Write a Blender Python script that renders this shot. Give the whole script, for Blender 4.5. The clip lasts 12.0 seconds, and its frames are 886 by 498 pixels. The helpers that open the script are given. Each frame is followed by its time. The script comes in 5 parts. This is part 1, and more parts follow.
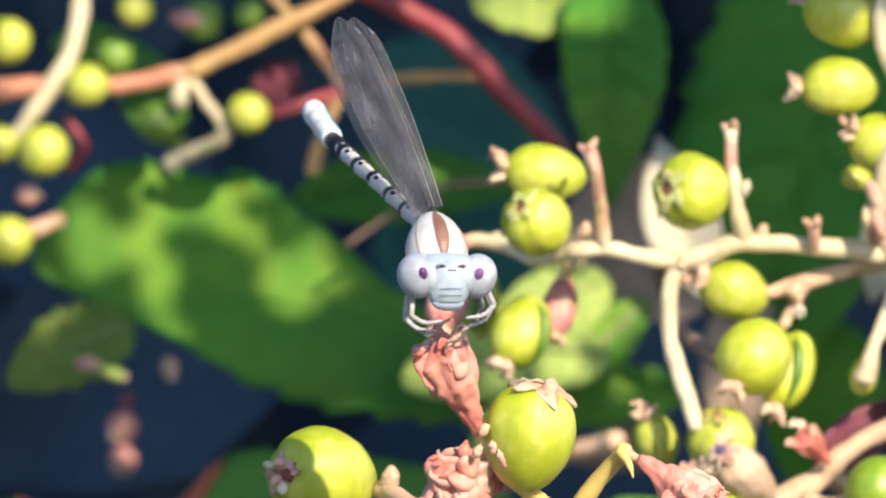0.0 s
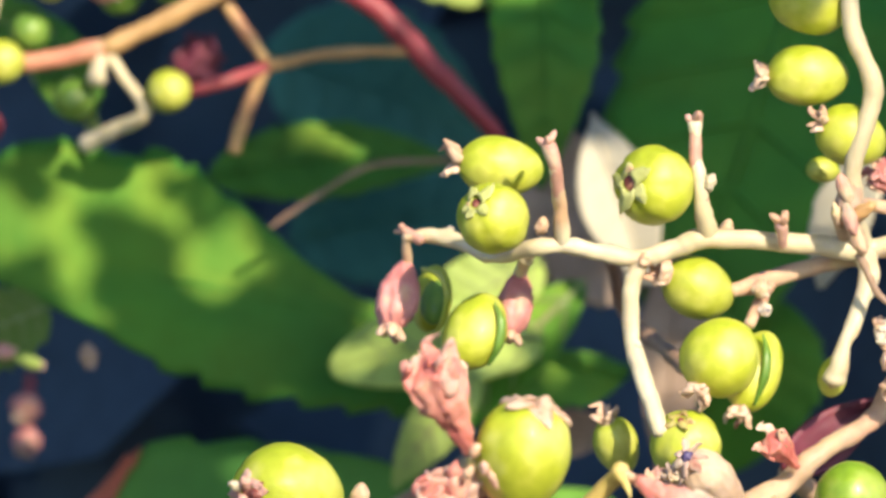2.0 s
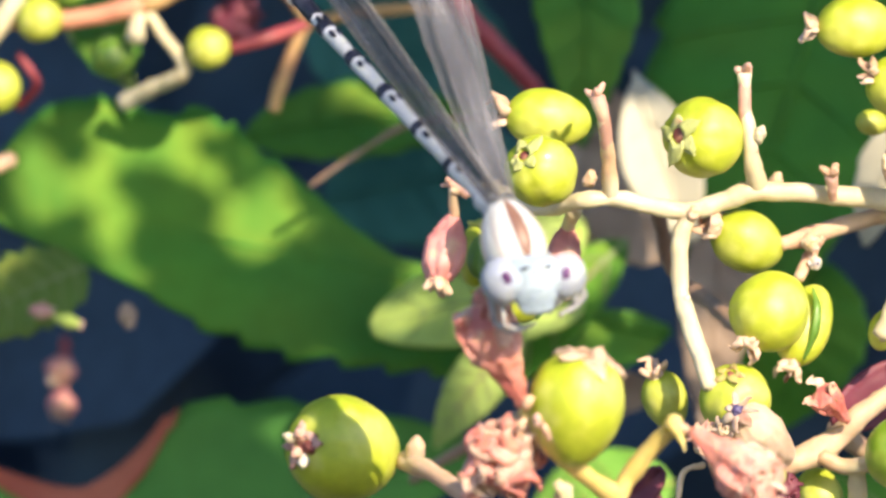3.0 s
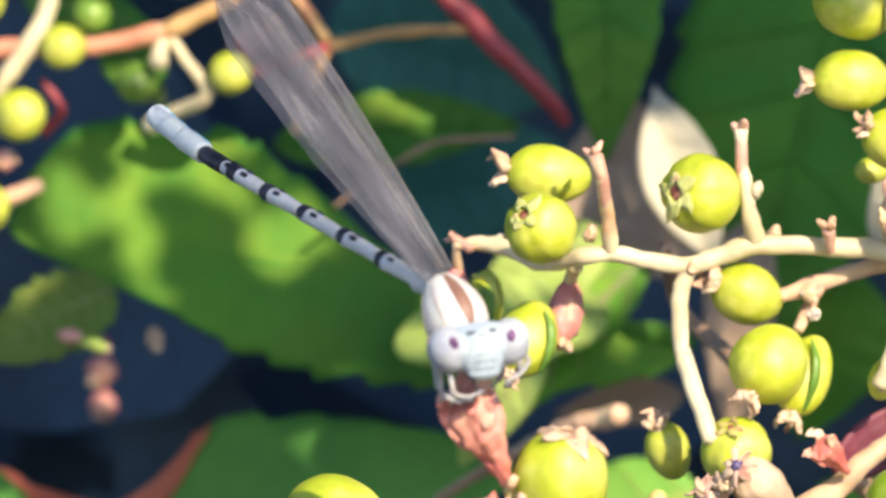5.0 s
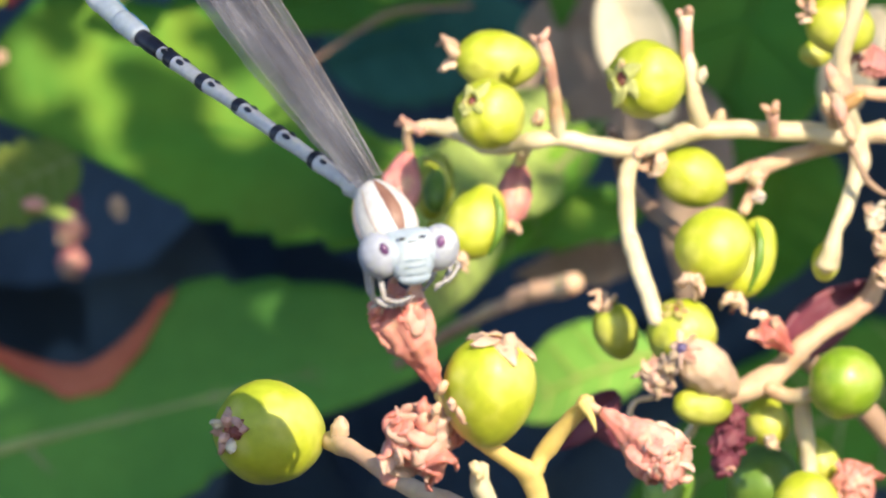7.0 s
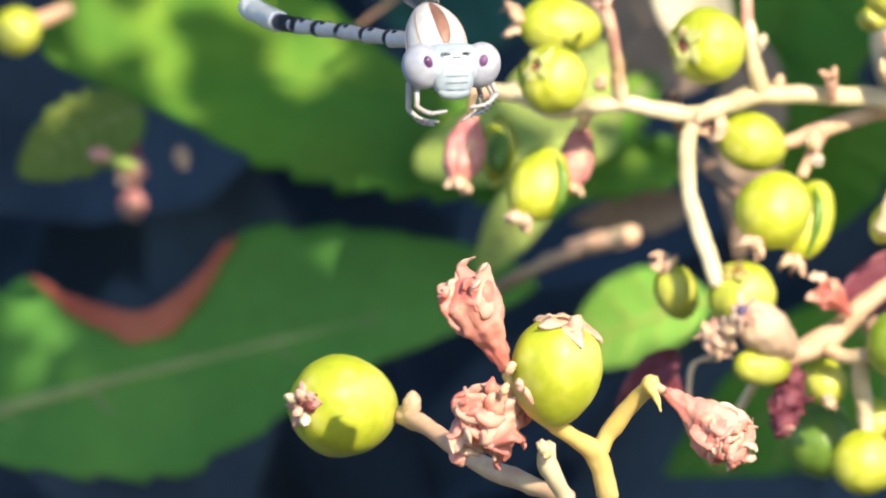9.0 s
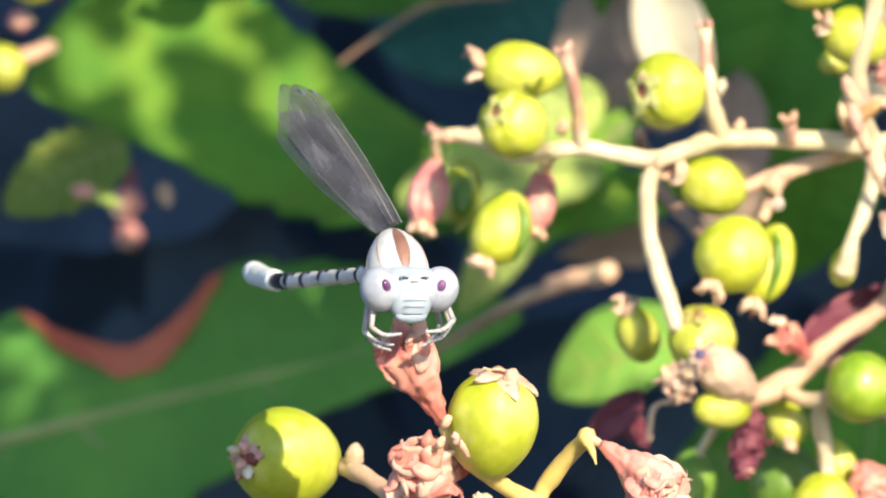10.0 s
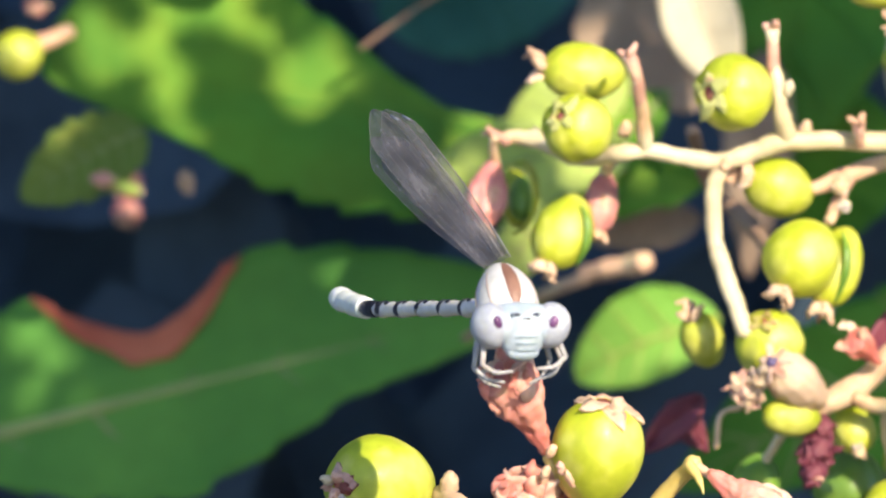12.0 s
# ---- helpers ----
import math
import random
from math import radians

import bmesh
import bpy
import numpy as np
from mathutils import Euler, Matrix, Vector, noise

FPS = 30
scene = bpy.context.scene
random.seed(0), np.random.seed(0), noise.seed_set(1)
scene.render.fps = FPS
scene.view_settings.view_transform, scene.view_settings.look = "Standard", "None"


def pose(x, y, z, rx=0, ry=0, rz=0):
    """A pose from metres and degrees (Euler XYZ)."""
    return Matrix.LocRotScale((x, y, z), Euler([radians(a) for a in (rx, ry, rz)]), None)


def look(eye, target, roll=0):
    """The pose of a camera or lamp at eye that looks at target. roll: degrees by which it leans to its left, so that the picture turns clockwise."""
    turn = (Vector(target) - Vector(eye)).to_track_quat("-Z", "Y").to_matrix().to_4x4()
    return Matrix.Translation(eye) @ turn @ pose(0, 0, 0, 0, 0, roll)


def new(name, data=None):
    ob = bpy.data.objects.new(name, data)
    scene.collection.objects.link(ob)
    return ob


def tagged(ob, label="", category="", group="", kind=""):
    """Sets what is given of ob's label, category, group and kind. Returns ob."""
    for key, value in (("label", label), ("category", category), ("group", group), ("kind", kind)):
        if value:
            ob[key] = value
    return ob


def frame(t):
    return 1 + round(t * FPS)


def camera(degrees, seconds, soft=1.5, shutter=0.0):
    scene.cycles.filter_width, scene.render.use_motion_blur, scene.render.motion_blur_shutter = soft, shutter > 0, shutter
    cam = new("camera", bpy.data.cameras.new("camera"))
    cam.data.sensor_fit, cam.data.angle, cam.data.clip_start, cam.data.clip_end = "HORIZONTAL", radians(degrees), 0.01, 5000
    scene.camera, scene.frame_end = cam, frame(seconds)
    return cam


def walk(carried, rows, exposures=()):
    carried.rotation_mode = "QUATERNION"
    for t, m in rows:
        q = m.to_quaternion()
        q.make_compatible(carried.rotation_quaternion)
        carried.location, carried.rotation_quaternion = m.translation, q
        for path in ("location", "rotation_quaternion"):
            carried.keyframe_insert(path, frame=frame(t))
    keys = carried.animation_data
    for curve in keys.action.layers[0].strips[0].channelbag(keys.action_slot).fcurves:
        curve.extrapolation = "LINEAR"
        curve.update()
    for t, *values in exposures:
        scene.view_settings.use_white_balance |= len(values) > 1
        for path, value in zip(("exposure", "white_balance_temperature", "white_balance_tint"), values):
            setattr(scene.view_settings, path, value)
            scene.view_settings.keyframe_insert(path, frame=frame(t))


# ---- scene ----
# A damselfly on the green fruit clusters of a climbing vine. Plan numbers are millimetres.
WARMTH = 6400
cam = camera(3.52, 12.0, 2.1)
cam.data.dof.use_dof = True
cam.data.dof.focus_distance = 0.582
cam.data.dof.aperture_fstop = 145
walk(cam, [
    (0, look((0.01603, -0.62494, -0.00280), (-0.00003, -0.02517, 0.00172), 0.220)),
    (0.5, look((0.00854, -0.62102, 0.00058), (0.00021, -0.02109, 0.00235), 0.030)),
    (1, look((0.00827, -0.61479, 0.00091), (0.00201, -0.01483, 0.00235), 0.197)),
    (1.5, look((0.00311, -0.60662, 0.00372), (0.00154, -0.00662, 0.00239), 0.080)),
    (2, look((0.00345, -0.60028, 0.00483), (0.00129, -0.00029, 0.00179), 0.086)),
    (2.5, look((0.00001, -0.59999, 0.00001), (0.00001, 0.00001, 0.00001), 0.000)),
    (3, look((0.00028, -0.59585, 0.00214), (-0.00068, 0.00415, -0.00017), 0.036)),
    (3.2, look((0.00472, -0.59556, 0.00871), (-0.00061, 0.00436, 0.00046), -0.004)),
    (4.8, look((0.01030, -0.60075, 0.02201), (-0.00073, -0.00120, 0.00177), -0.680)),
    (5, look((0.01097, -0.60205, 0.02147), (-0.00070, -0.00247, 0.00232), -0.789)),
    (5.5, look((0.01162, -0.60602, 0.02100), (0.00007, -0.00642, 0.00236), -0.712)),
    (6, look((0.01161, -0.60980, 0.02548), (0.00007, -0.01039, 0.00154), -0.877)),
    (6.5, look((0.00964, -0.60991, 0.02866), (-0.00018, -0.01069, -0.00034), -0.781)),
    (7, look((0.01566, -0.61157, 0.03053), (0.00158, -0.01261, -0.00199), -0.983)),
    (7.5, look((0.00730, -0.61153, 0.03155), (0.00023, -0.01255, -0.00260), -1.066)),
    (7.7, look((0.00638, -0.61211, 0.03261), (-0.00118, -0.01321, -0.00287), -0.907)),
    (9.3, look((0.01853, -0.62391, 0.04173), (-0.00015, -0.02575, -0.00132), -0.967)),
    (9.5, look((0.02580, -0.62438, 0.04386), (0.00168, -0.02651, -0.00051), -0.950)),
    (10, look((0.02429, -0.62504, 0.04285), (0.00121, -0.02705, -0.00041), -1.065)),
    (10.5, look((0.01897, -0.62129, 0.04388), (-0.00056, -0.02325, -0.00049), -1.300)),
    (11, look((0.00835, -0.61729, 0.04302), (-0.00320, -0.01907, -0.00174), -1.140)),
    (11.5, look((0.00683, -0.61431, 0.05316), (-0.00222, -0.01672, 0.00019), -1.222)),
    (12, look((0.00450, -0.61405, 0.05240), (-0.00230, -0.01644, -0.00062), -1.272)),
], [(0, 0.95, WARMTH, 10), (0.5, 0.82, WARMTH, 10), (1.0, 0.73, WARMTH, 10), (1.6, 0.75, WARMTH, 10), (2.5, 1.23, WARMTH + 250, 10), (5.5, 1.09, WARMTH + 250, 10), (7.5, 1.08, WARMTH + 250, 10), (9.5, 1.19, WARMTH + 250, 10), (10.5, 1.19, WARMTH + 250, 10), (11, 1.40, WARMTH + 250, 10), (11.5, 1.19, WARMTH + 250, 10), (12, 1.14, WARMTH + 250, 10)])

# ---------------------------------------------------------------- light
SUN = Vector((0.385, -0.80, 0.49)).normalized()
world = bpy.data.worlds.new("sky")
scene.world = world
world.use_nodes = True
sky = world.node_tree.nodes.new("ShaderNodeTexSky")
sky.sky_type = "NISHITA"
sky.sun_disc = False
sky.dust_density, sky.ozone_density = 0.3, 2.5
sky.sun_elevation = math.asin(SUN.z)
sky.sun_rotation = math.atan2(SUN.x, SUN.y)
back_node = world.node_tree.nodes["Background"]
back_node.inputs["Strength"].default_value = 0.132
world.node_tree.links.new(sky.outputs[0], back_node.inputs["Color"])
sun = new("sun", bpy.data.lights.new("sun", "SUN"))
sun.data.energy, sun.data.angle, sun.data.color = 4.1, radians(0.5), (1.0, 0.87, 0.63)
sun.matrix_world = look(SUN, (0, 0, 0))

# ---------------------------------------------------------------- helpers
MM = 0.001
ORIGIN = {}
rnd = random.Random(11)


def V(*a):
    return Vector(a[0]) if len(a) == 1 else Vector(a)


def thing(name, base, label, category, group=""):
    """An Empty at the base of a thing; base in millimetres."""
    ob = new(name)
    ob.empty_display_size = 0.002
    ob.location = V(base) * MM
    ORIGIN[ob.name] = V(base)
    return tagged(ob, label, category, group)


def part(name, bm, material, parent=None, label="", origin=None, smooth=True):
    """Links a bmesh, in world millimetres, as one mesh object."""
    base = ORIGIN[parent.name] if parent else V(0, 0, 0)
    o = V(origin) if origin is not None else base
    bmesh.ops.translate(bm, verts=bm.verts, vec=-o)
    bmesh.ops.scale(bm, verts=bm.verts, vec=(MM, MM, MM))
    bmesh.ops.recalc_face_normals(bm, faces=bm.faces)
    mesh = bpy.data.meshes.new(name)
    bm.to_mesh(mesh)
    bm.free()
    for p in mesh.polygons:
        p.use_smooth = smooth
    mesh.materials.append(material)
    ob = new(name, mesh)
    ob.parent = parent
    ob.location = (o - base) * MM
    ORIGIN[ob.name] = o
    if label:
        ob["label"] = label
    return ob


def spline(points, steps=6):
    """Catmull-Rom through (point, radius) pairs."""
    pts = [(V(p), r) for p, r in points]
    if len(pts) == 2:
        return [(pts[0][0].lerp(pts[1][0], i / steps), pts[0][1] + (pts[1][1] - pts[0][1]) * i / steps) for i in range(steps + 1)]
    ext = [(2 * pts[0][0] - pts[1][0], pts[0][1])] + pts + [(2 * pts[-1][0] - pts[-2][0], pts[-1][1])]
    out = []
    for i in range(1, len(ext) - 2):
        (a, ra), (b, rb), (c, rc), (d, rd) = ext[i - 1:i + 3]
        for k in range(steps):
            t = k / steps
            p = 0.5 * (2 * b + (c - a) * t + (2 * a - 5 * b + 4 * c - d) * t * t + (3 * b - a - 3 * c + d) * t ** 3)
            out.append((p, rb + (rc - rb) * t))
    return out + [pts[-1]]


def tube(bm, points, sides=10, steps=6, wobble=0.06, seed=0, flat=1.0):
    """A round, slightly uneven stem along the points, closed and rounded at both ends."""
    line = spline(points, steps)
    n = len(line)
    ref = None
    rings = []
    for i, (p, r) in enumerate(line):
        a, b = line[max(i - 1, 0)][0], line[min(i + 1, n - 1)][0]
        d = (b - a).normalized()
        if ref is None:
            ref = d.orthogonal().normalized()
        ref = (ref - d * ref.dot(d)).normalized()
        side = d.cross(ref)
        ring = []
        for k in range(sides):
            w = 2 * math.pi * k / sides
            v = ref * math.cos(w) + side * math.sin(w) * flat
            q = p + v * r
            ring.append(bm.verts.new(p + v * r * (1 + wobble * 2 * noise.noise(q * 0.9 + Vector((seed, 0, 0))))))
        rings.append(ring)
    for a, b in zip(rings, rings[1:]):
        for k in range(sides):
            bm.faces.new((a[k], a[(k + 1) % sides], b[(k + 1) % sides], b[k]))
    for ring, i, j in ((rings[0], 0, 1), (rings[-1], n - 1, n - 2)):
        p, r = line[i]
        d = (p - line[j][0]).normalized()
        tip = bm.verts.new(p + d * r * 0.6)
        for k in range(sides):
            bm.faces.new((ring[k], ring[(k + 1) % sides], tip))
    return bm


def frame_of(axis, hint=(0.2, -0.9, 0.3)):
    """A turn whose z is the axis."""
    z = V(axis).normalized()
    x = V(hint) - z * V(hint).dot(z)
    x = x.normalized() if x.length > 1e-4 else z.orthogonal().normalized()
    return Matrix((x, z.cross(x), z)).transposed()


def blob(bm, centre, axis, half, radius, profile=None, lobes=0, groove=0.0, rows=20, cols=30, rough=0.015, seed=0):
    """A lathe form: half its length along the axis, radius across; profile(s) for s in -1..1 shapes it."""
    turn = frame_of(axis)
    c = V(centre)
    rings = []
    for i in range(1, rows):
        th = math.pi * i / rows
        s = -math.cos(th)
        rr = math.sin(th) * (profile(s) if profile else 1.0)
        ring = []
        for k in range(cols):
            w = 2 * math.pi * k / cols
            g = 1 - groove * (abs(math.cos(lobes * w / 2 + seed)) ** 12) * min(1, 2.2 * math.sin(th)) * (0.75 + 0.5 * s) if lobes else 1
            v = Vector((math.cos(w) * rr * radius * g, math.sin(w) * rr * radius * g, s * half))
            v *= 1 + rough * noise.noise(v * 0.8 + Vector((seed * 3.1, seed, 0)))
            ring.append(bm.verts.new(c + turn @ v))
        rings.append(ring)
    for a, b in zip(rings, rings[1:]):
        for k in range(cols):
            bm.faces.new((a[k], a[(k + 1) % cols], b[(k + 1) % cols], b[k]))
    for ring, s in ((rings[0], -1), (rings[-1], 1)):
        tip = bm.verts.new(c + turn @ Vector((0, 0, s * half)))
        for k in range(cols):
            bm.faces.new((ring[k], ring[(k + 1) % cols], tip))
    return bm


def crumple(bm, amp, freq, seed=0):
    """Pushes the surface in and out into folds."""
    bm.normal_update()
    o = Vector((seed * 1.7, seed * 0.3, 0))
    for v in bm.verts:
        p = v.co * freq + o
        k = 1 - 2 * abs(noise.noise(p)) + 0.5 * noise.noise(p * 2.3)
        v.co += v.normal * amp * (k - 0.5)
    return bm


# ---------------------------------------------------------------- materials
def material(name, rough=0.5, sss=0.0, sss_radius=(0.001, 0.001, 0.0004), spec=0.5, coat=0.0):
    m = bpy.data.materials.new(name)
    m.use_nodes = True
    n, l = m.node_tree.nodes, m.node_tree.links
    b = n["Principled BSDF"]
    b.inputs["Roughness"].default_value = rough
    b.inputs["Specular IOR Level"].default_value = spec
    b.inputs["Coat Weight"].default_value = coat
    if sss:
        b.inputs["Subsurface Weight"].default_value = sss
        b.inputs["Subsurface Radius"].default_value = (1, 1, 1)
        b.inputs["Subsurface Radius"].default_value = [v * 1000 for v in sss_radius]
        b.inputs["Subsurface Scale"].default_value = 0.001
    return m, n, l, b


def noise_node(n, l, scale, detail=3.0, coord=None):
    t = n.new("ShaderNodeTexNoise")
    t.inputs["Scale"].default_value = scale
    t.inputs["Detail"].default_value = detail
    if coord:
        l.new(coord, t.inputs["Vector"])
    return t.outputs["Fac"]


def ramp(n, l, fac, stops):
    r = n.new("ShaderNodeValToRGB")
    e = r.color_ramp.elements
    while len(e) < len(stops):
        e.new(0.5)
    for s, (p, c) in zip(e, stops):
        s.position, s.color = p, (*c, 1)
    l.new(fac, r.inputs["Fac"])
    return r.outputs["Color"]


def mix(n, l, fac, a, b, mode="MIX"):
    m = n.new("ShaderNodeMix")
    m.data_type, m.blend_type = "RGBA", mode
    if isinstance(fac, float):
        m.inputs["Factor"].default_value = fac
    else:
        l.new(fac, m.inputs["Factor"])
    for sock, v in ((m.inputs["A"], a), (m.inputs["B"], b)):
        if isinstance(v, tuple):
            sock.default_value = (*v, 1)
        else:
            l.new(v, sock)
    return m.outputs["Result"]


def bump(n, l, b, fac, strength, distance):
    k = n.new("ShaderNodeBump")
    k.inputs["Strength"].default_value = strength
    k.inputs["Distance"].default_value = distance
    l.new(fac, k.inputs["Height"])
    l.new(k.outputs["Normal"], b.inputs["Normal"])


def two_tone(name, dark, light, accent, rough=0.5, scale=500, fine=2500, sss=0.0, accent_at=(0.58, 0.72), bumpy=0.25, spec=0.5, vary=0.25, coat=0.0):
    """Colour at two scales with patches of an accent, and a little of each object's own tint."""
    m, n, l, b = material(name, rough, sss, spec=spec, coat=coat)
    co = n.new("ShaderNodeTexCoord").outputs["Object"]
    big = noise_node(n, l, scale, 3, co)
    small = noise_node(n, l, fine, 4, co)
    c = ramp(n, l, big, [(0.35, dark), (0.65, light)])
    f = ramp(n, l, noise_node(n, l, scale * 1.7, 2, co), [(accent_at[0], (0, 0, 0)), (accent_at[1], (1, 1, 1))])
    c = mix(n, l, f, c, accent)
    c = mix(n, l, 0.35, c, ramp(n, l, small, [(0.3, (0.55, 0.55, 0.55)), (0.7, (1, 1, 1))]), "MULTIPLY")
    info = n.new("ShaderNodeObjectInfo").outputs["Random"]
    v = ramp(n, l, info, [(0.0, (1 - vary,) * 3), (1.0, (1, 1, 1))])
    c = mix(n, l, 1.0, c, v, "MULTIPLY")
    l.new(c, b.inputs["Base Color"])
    r = n.new("ShaderNodeMapRange")
    r.inputs["To Min"].default_value, r.inputs["To Max"].default_value = rough * 0.8, min(1, rough * 1.3)
    l.new(small, r.inputs["Value"])
    l.new(r.outputs["Result"], b.inputs["Roughness"])
    bump(n, l, b, small, bumpy, 0.0001)
    return m


BERRY = two_tone("berry_skin", (0.32, 0.40, 0.015), (0.51, 0.535, 0.045), (0.64, 0.62, 0.20), 0.46, 300, 2200, 0.35, (0.46, 0.80), bumpy=0.22, vary=0.15, coat=0.08)
# Greener, darker copy of berry_skin; puts partial shade into one berry's colour.
BERRY_PART_SHADE = two_tone("part_shade_berry_skin", (0.16, 0.33, 0.012), (0.30, 0.44, 0.03), (0.45, 0.52, 0.12), 0.36, 300, 2200, 0.35, (0.46, 0.80), bumpy=0.2, coat=0.15)
# Darker copy of berry_skin: painted shade on rear berries, own colour of splits.
BERRY_DARK = two_tone("shade_and_split_berry_skin", (0.10, 0.22, 0.03), (0.18, 0.32, 0.05), (0.25, 0.36, 0.07), 0.38, 260, 2600, 0.3, bumpy=0.10)
STEM = two_tone("pale_stem", (0.65, 0.54, 0.35), (0.76, 0.67, 0.49), (0.66, 0.42, 0.27), 0.5, 180, 1800, 0.25, (0.55, 0.72))
STEM_YELLOW = two_tone("yellow_green_stem", (0.76, 0.54, 0.15), (0.82, 0.66, 0.30), (0.78, 0.44, 0.22), 0.48, 200, 1800, 0.25)
STEM_PINK = two_tone("pink_stem", (0.64, 0.36, 0.25), (0.76, 0.54, 0.37), (0.76, 0.60, 0.36), 0.55, 300, 2200, 0.2)
STEM_RED = two_tone("red_stem", (0.26, 0.025, 0.045), (0.37, 0.055, 0.075), (0.34, 0.10, 0.07), 0.5, 120, 1200, 0.1)
STEM_ORANGE = two_tone("orange_stem", (0.42, 0.22, 0.08), (0.53, 0.33, 0.15), (0.46, 0.17, 0.10), 0.5, 120, 1200, 0.1)
STEM_CORAL = two_tone("coral_stem", (0.55, 0.20, 0.13), (0.70, 0.34, 0.22), (0.70, 0.50, 0.30), 0.5, 150, 1400, 0.1)
STEM_BROWN = two_tone("brown_stem", (0.26, 0.15, 0.10), (0.42, 0.28, 0.20), (0.50, 0.36, 0.22), 0.6, 150, 1500, 0.1)
ROSY = two_tone("rosy_stalk", (0.55, 0.27, 0.22), (0.72, 0.44, 0.36), (0.70, 0.56, 0.40), 0.55, 400, 2600, 0.2)
CALYX = two_tone("dry_calyx", (0.55, 0.30, 0.20), (0.80, 0.58, 0.44), (0.25, 0.08, 0.06), 0.7, 900, 4000, 0.15, (0.62, 0.7))
CALYX_PALE = two_tone("pale_calyx", (0.50, 0.53, 0.15), (0.62, 0.62, 0.26), (0.52, 0.30, 0.18), 0.6, 700, 4000, 0.2, (0.60, 0.75))
CALYX_DULL = two_tone("olive_calyx", (0.40, 0.33, 0.09), (0.58, 0.50, 0.18), (0.34, 0.18, 0.09), 0.65, 900, 4000, 0.15)
CALYX_DARK = two_tone("dark_red_calyx", (0.16, 0.03, 0.03), (0.30, 0.08, 0.06), (0.50, 0.26, 0.16), 0.65, 700, 4000, 0.1)
BUD = two_tone("pink_bud", (0.55, 0.17, 0.18), (0.72, 0.32, 0.30), (0.70, 0.45, 0.30), 0.5, 350, 2500, 0.25)
CORAL = two_tone("coral_husk", (0.58, 0.15, 0.13), (0.76, 0.34, 0.28), (0.82, 0.56, 0.40), 0.55, 450, 2500, 0.25)
HUSK = two_tone("withered_husk", (0.50, 0.26, 0.21), (0.76, 0.54, 0.44), (0.34, 0.10, 0.08), 0.75, 500, 2600, 0.15)
MAROON = two_tone("maroon_husk", (0.09, 0.014, 0.034), (0.17, 0.03, 0.06), (0.22, 0.05, 0.07), 0.6, 400, 2500, 0.1)
CREAM = two_tone("cream_wax", (0.62, 0.52, 0.38), (0.72, 0.64, 0.50), (0.72, 0.50, 0.38), 0.5, 500, 2500, 0.3)
GREY_HAIR = two_tone("grey_down", (0.45, 0.40, 0.38), (0.75, 0.70, 0.68), (0.20, 0.15, 0.28), 0.85, 700, 3500)
TAN = two_tone("tan_husk", (0.50, 0.33, 0.24), (0.66, 0.49, 0.37), (0.56, 0.28, 0.24), 0.6, 260, 2400, 0.2)
VIOLET = two_tone("violet_blotch", (0.05, 0.03, 0.14), (0.20, 0.16, 0.34), (0.55, 0.50, 0.60), 0.5, 900, 4000)


def leaf_material(name, dark, light, through_colour, rough=0.45, trans=0.35, spec=0.18, gloss=(1, 1, 1)):
    m, n, l, b = material(name, rough, spec=spec)
    b.inputs["Specular Tint"].default_value = (*gloss, 1)
    co = n.new("ShaderNodeTexCoord").outputs["Object"]
    big = noise_node(n, l, 110, 3, co)
    small = noise_node(n, l, 900, 5, co)
    c = ramp(n, l, big, [(0.3, dark), (0.7, light)])
    c = mix(n, l, 0.4, c, ramp(n, l, small, [(0.3, (0.6, 0.6, 0.6)), (0.7, (1, 1, 1))]), "MULTIPLY")
    l.new(c, b.inputs["Base Color"])
    bump(n, l, b, small, 0.3, 0.0002)
    t = n.new("ShaderNodeBsdfTranslucent")
    t.inputs["Color"].default_value = (*through_colour, 1)
    ms = n.new("ShaderNodeMixShader")
    ms.inputs["Fac"].default_value = trans
    l.new(b.outputs["BSDF"], ms.inputs[1])
    l.new(t.outputs["BSDF"], ms.inputs[2])
    l.new(ms.outputs["Shader"], n["Material Output"].inputs["Surface"])
    return m


LEAF = leaf_material("leaf_green", (0.019, 0.14, 0.034), (0.048, 0.21, 0.033), (0.30, 0.46, 0.01), 0.55, trans=0.08, spec=0.6, gloss=(1.0, 0.86, 0.08))
LEAF_OLIVE = leaf_material("leaf_olive_green", (0.055, 0.115, 0.03), (0.10, 0.18, 0.04), (0.25, 0.35, 0.03), 0.55, trans=0.1, spec=0.7, gloss=(1.0, 0.84, 0.2))
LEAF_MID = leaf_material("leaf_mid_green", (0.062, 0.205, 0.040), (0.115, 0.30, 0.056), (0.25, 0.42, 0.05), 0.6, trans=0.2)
LEAF_DARK = leaf_material("leaf_deep_green", (0.02, 0.07, 0.025), (0.04, 0.12, 0.035), (0.05, 0.16, 0.03), trans=0.15)
# Navy instead of leaf green: bluish shade put into the base colour.
LEAF_SHADE_NAVY = leaf_material("leaf_shade_navy", (0.030, 0.050, 0.085), (0.050, 0.085, 0.135), (0.02, 0.04, 0.05), 0.9, trans=0.1)
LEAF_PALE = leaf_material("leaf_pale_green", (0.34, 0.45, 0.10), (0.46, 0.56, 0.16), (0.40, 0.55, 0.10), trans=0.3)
LEAF_WHITE = leaf_material("leaf_pale_underside", (0.54, 0.48, 0.37), (0.72, 0.65, 0.51), (0.5, 0.45, 0.3), 0.6, trans=0.2)
LEAF_BROWN = leaf_material("leaf_dry_brown", (0.28, 0.19, 0.15), (0.42, 0.31, 0.24), (0.3, 0.18, 0.10), 0.7, trans=0.15)
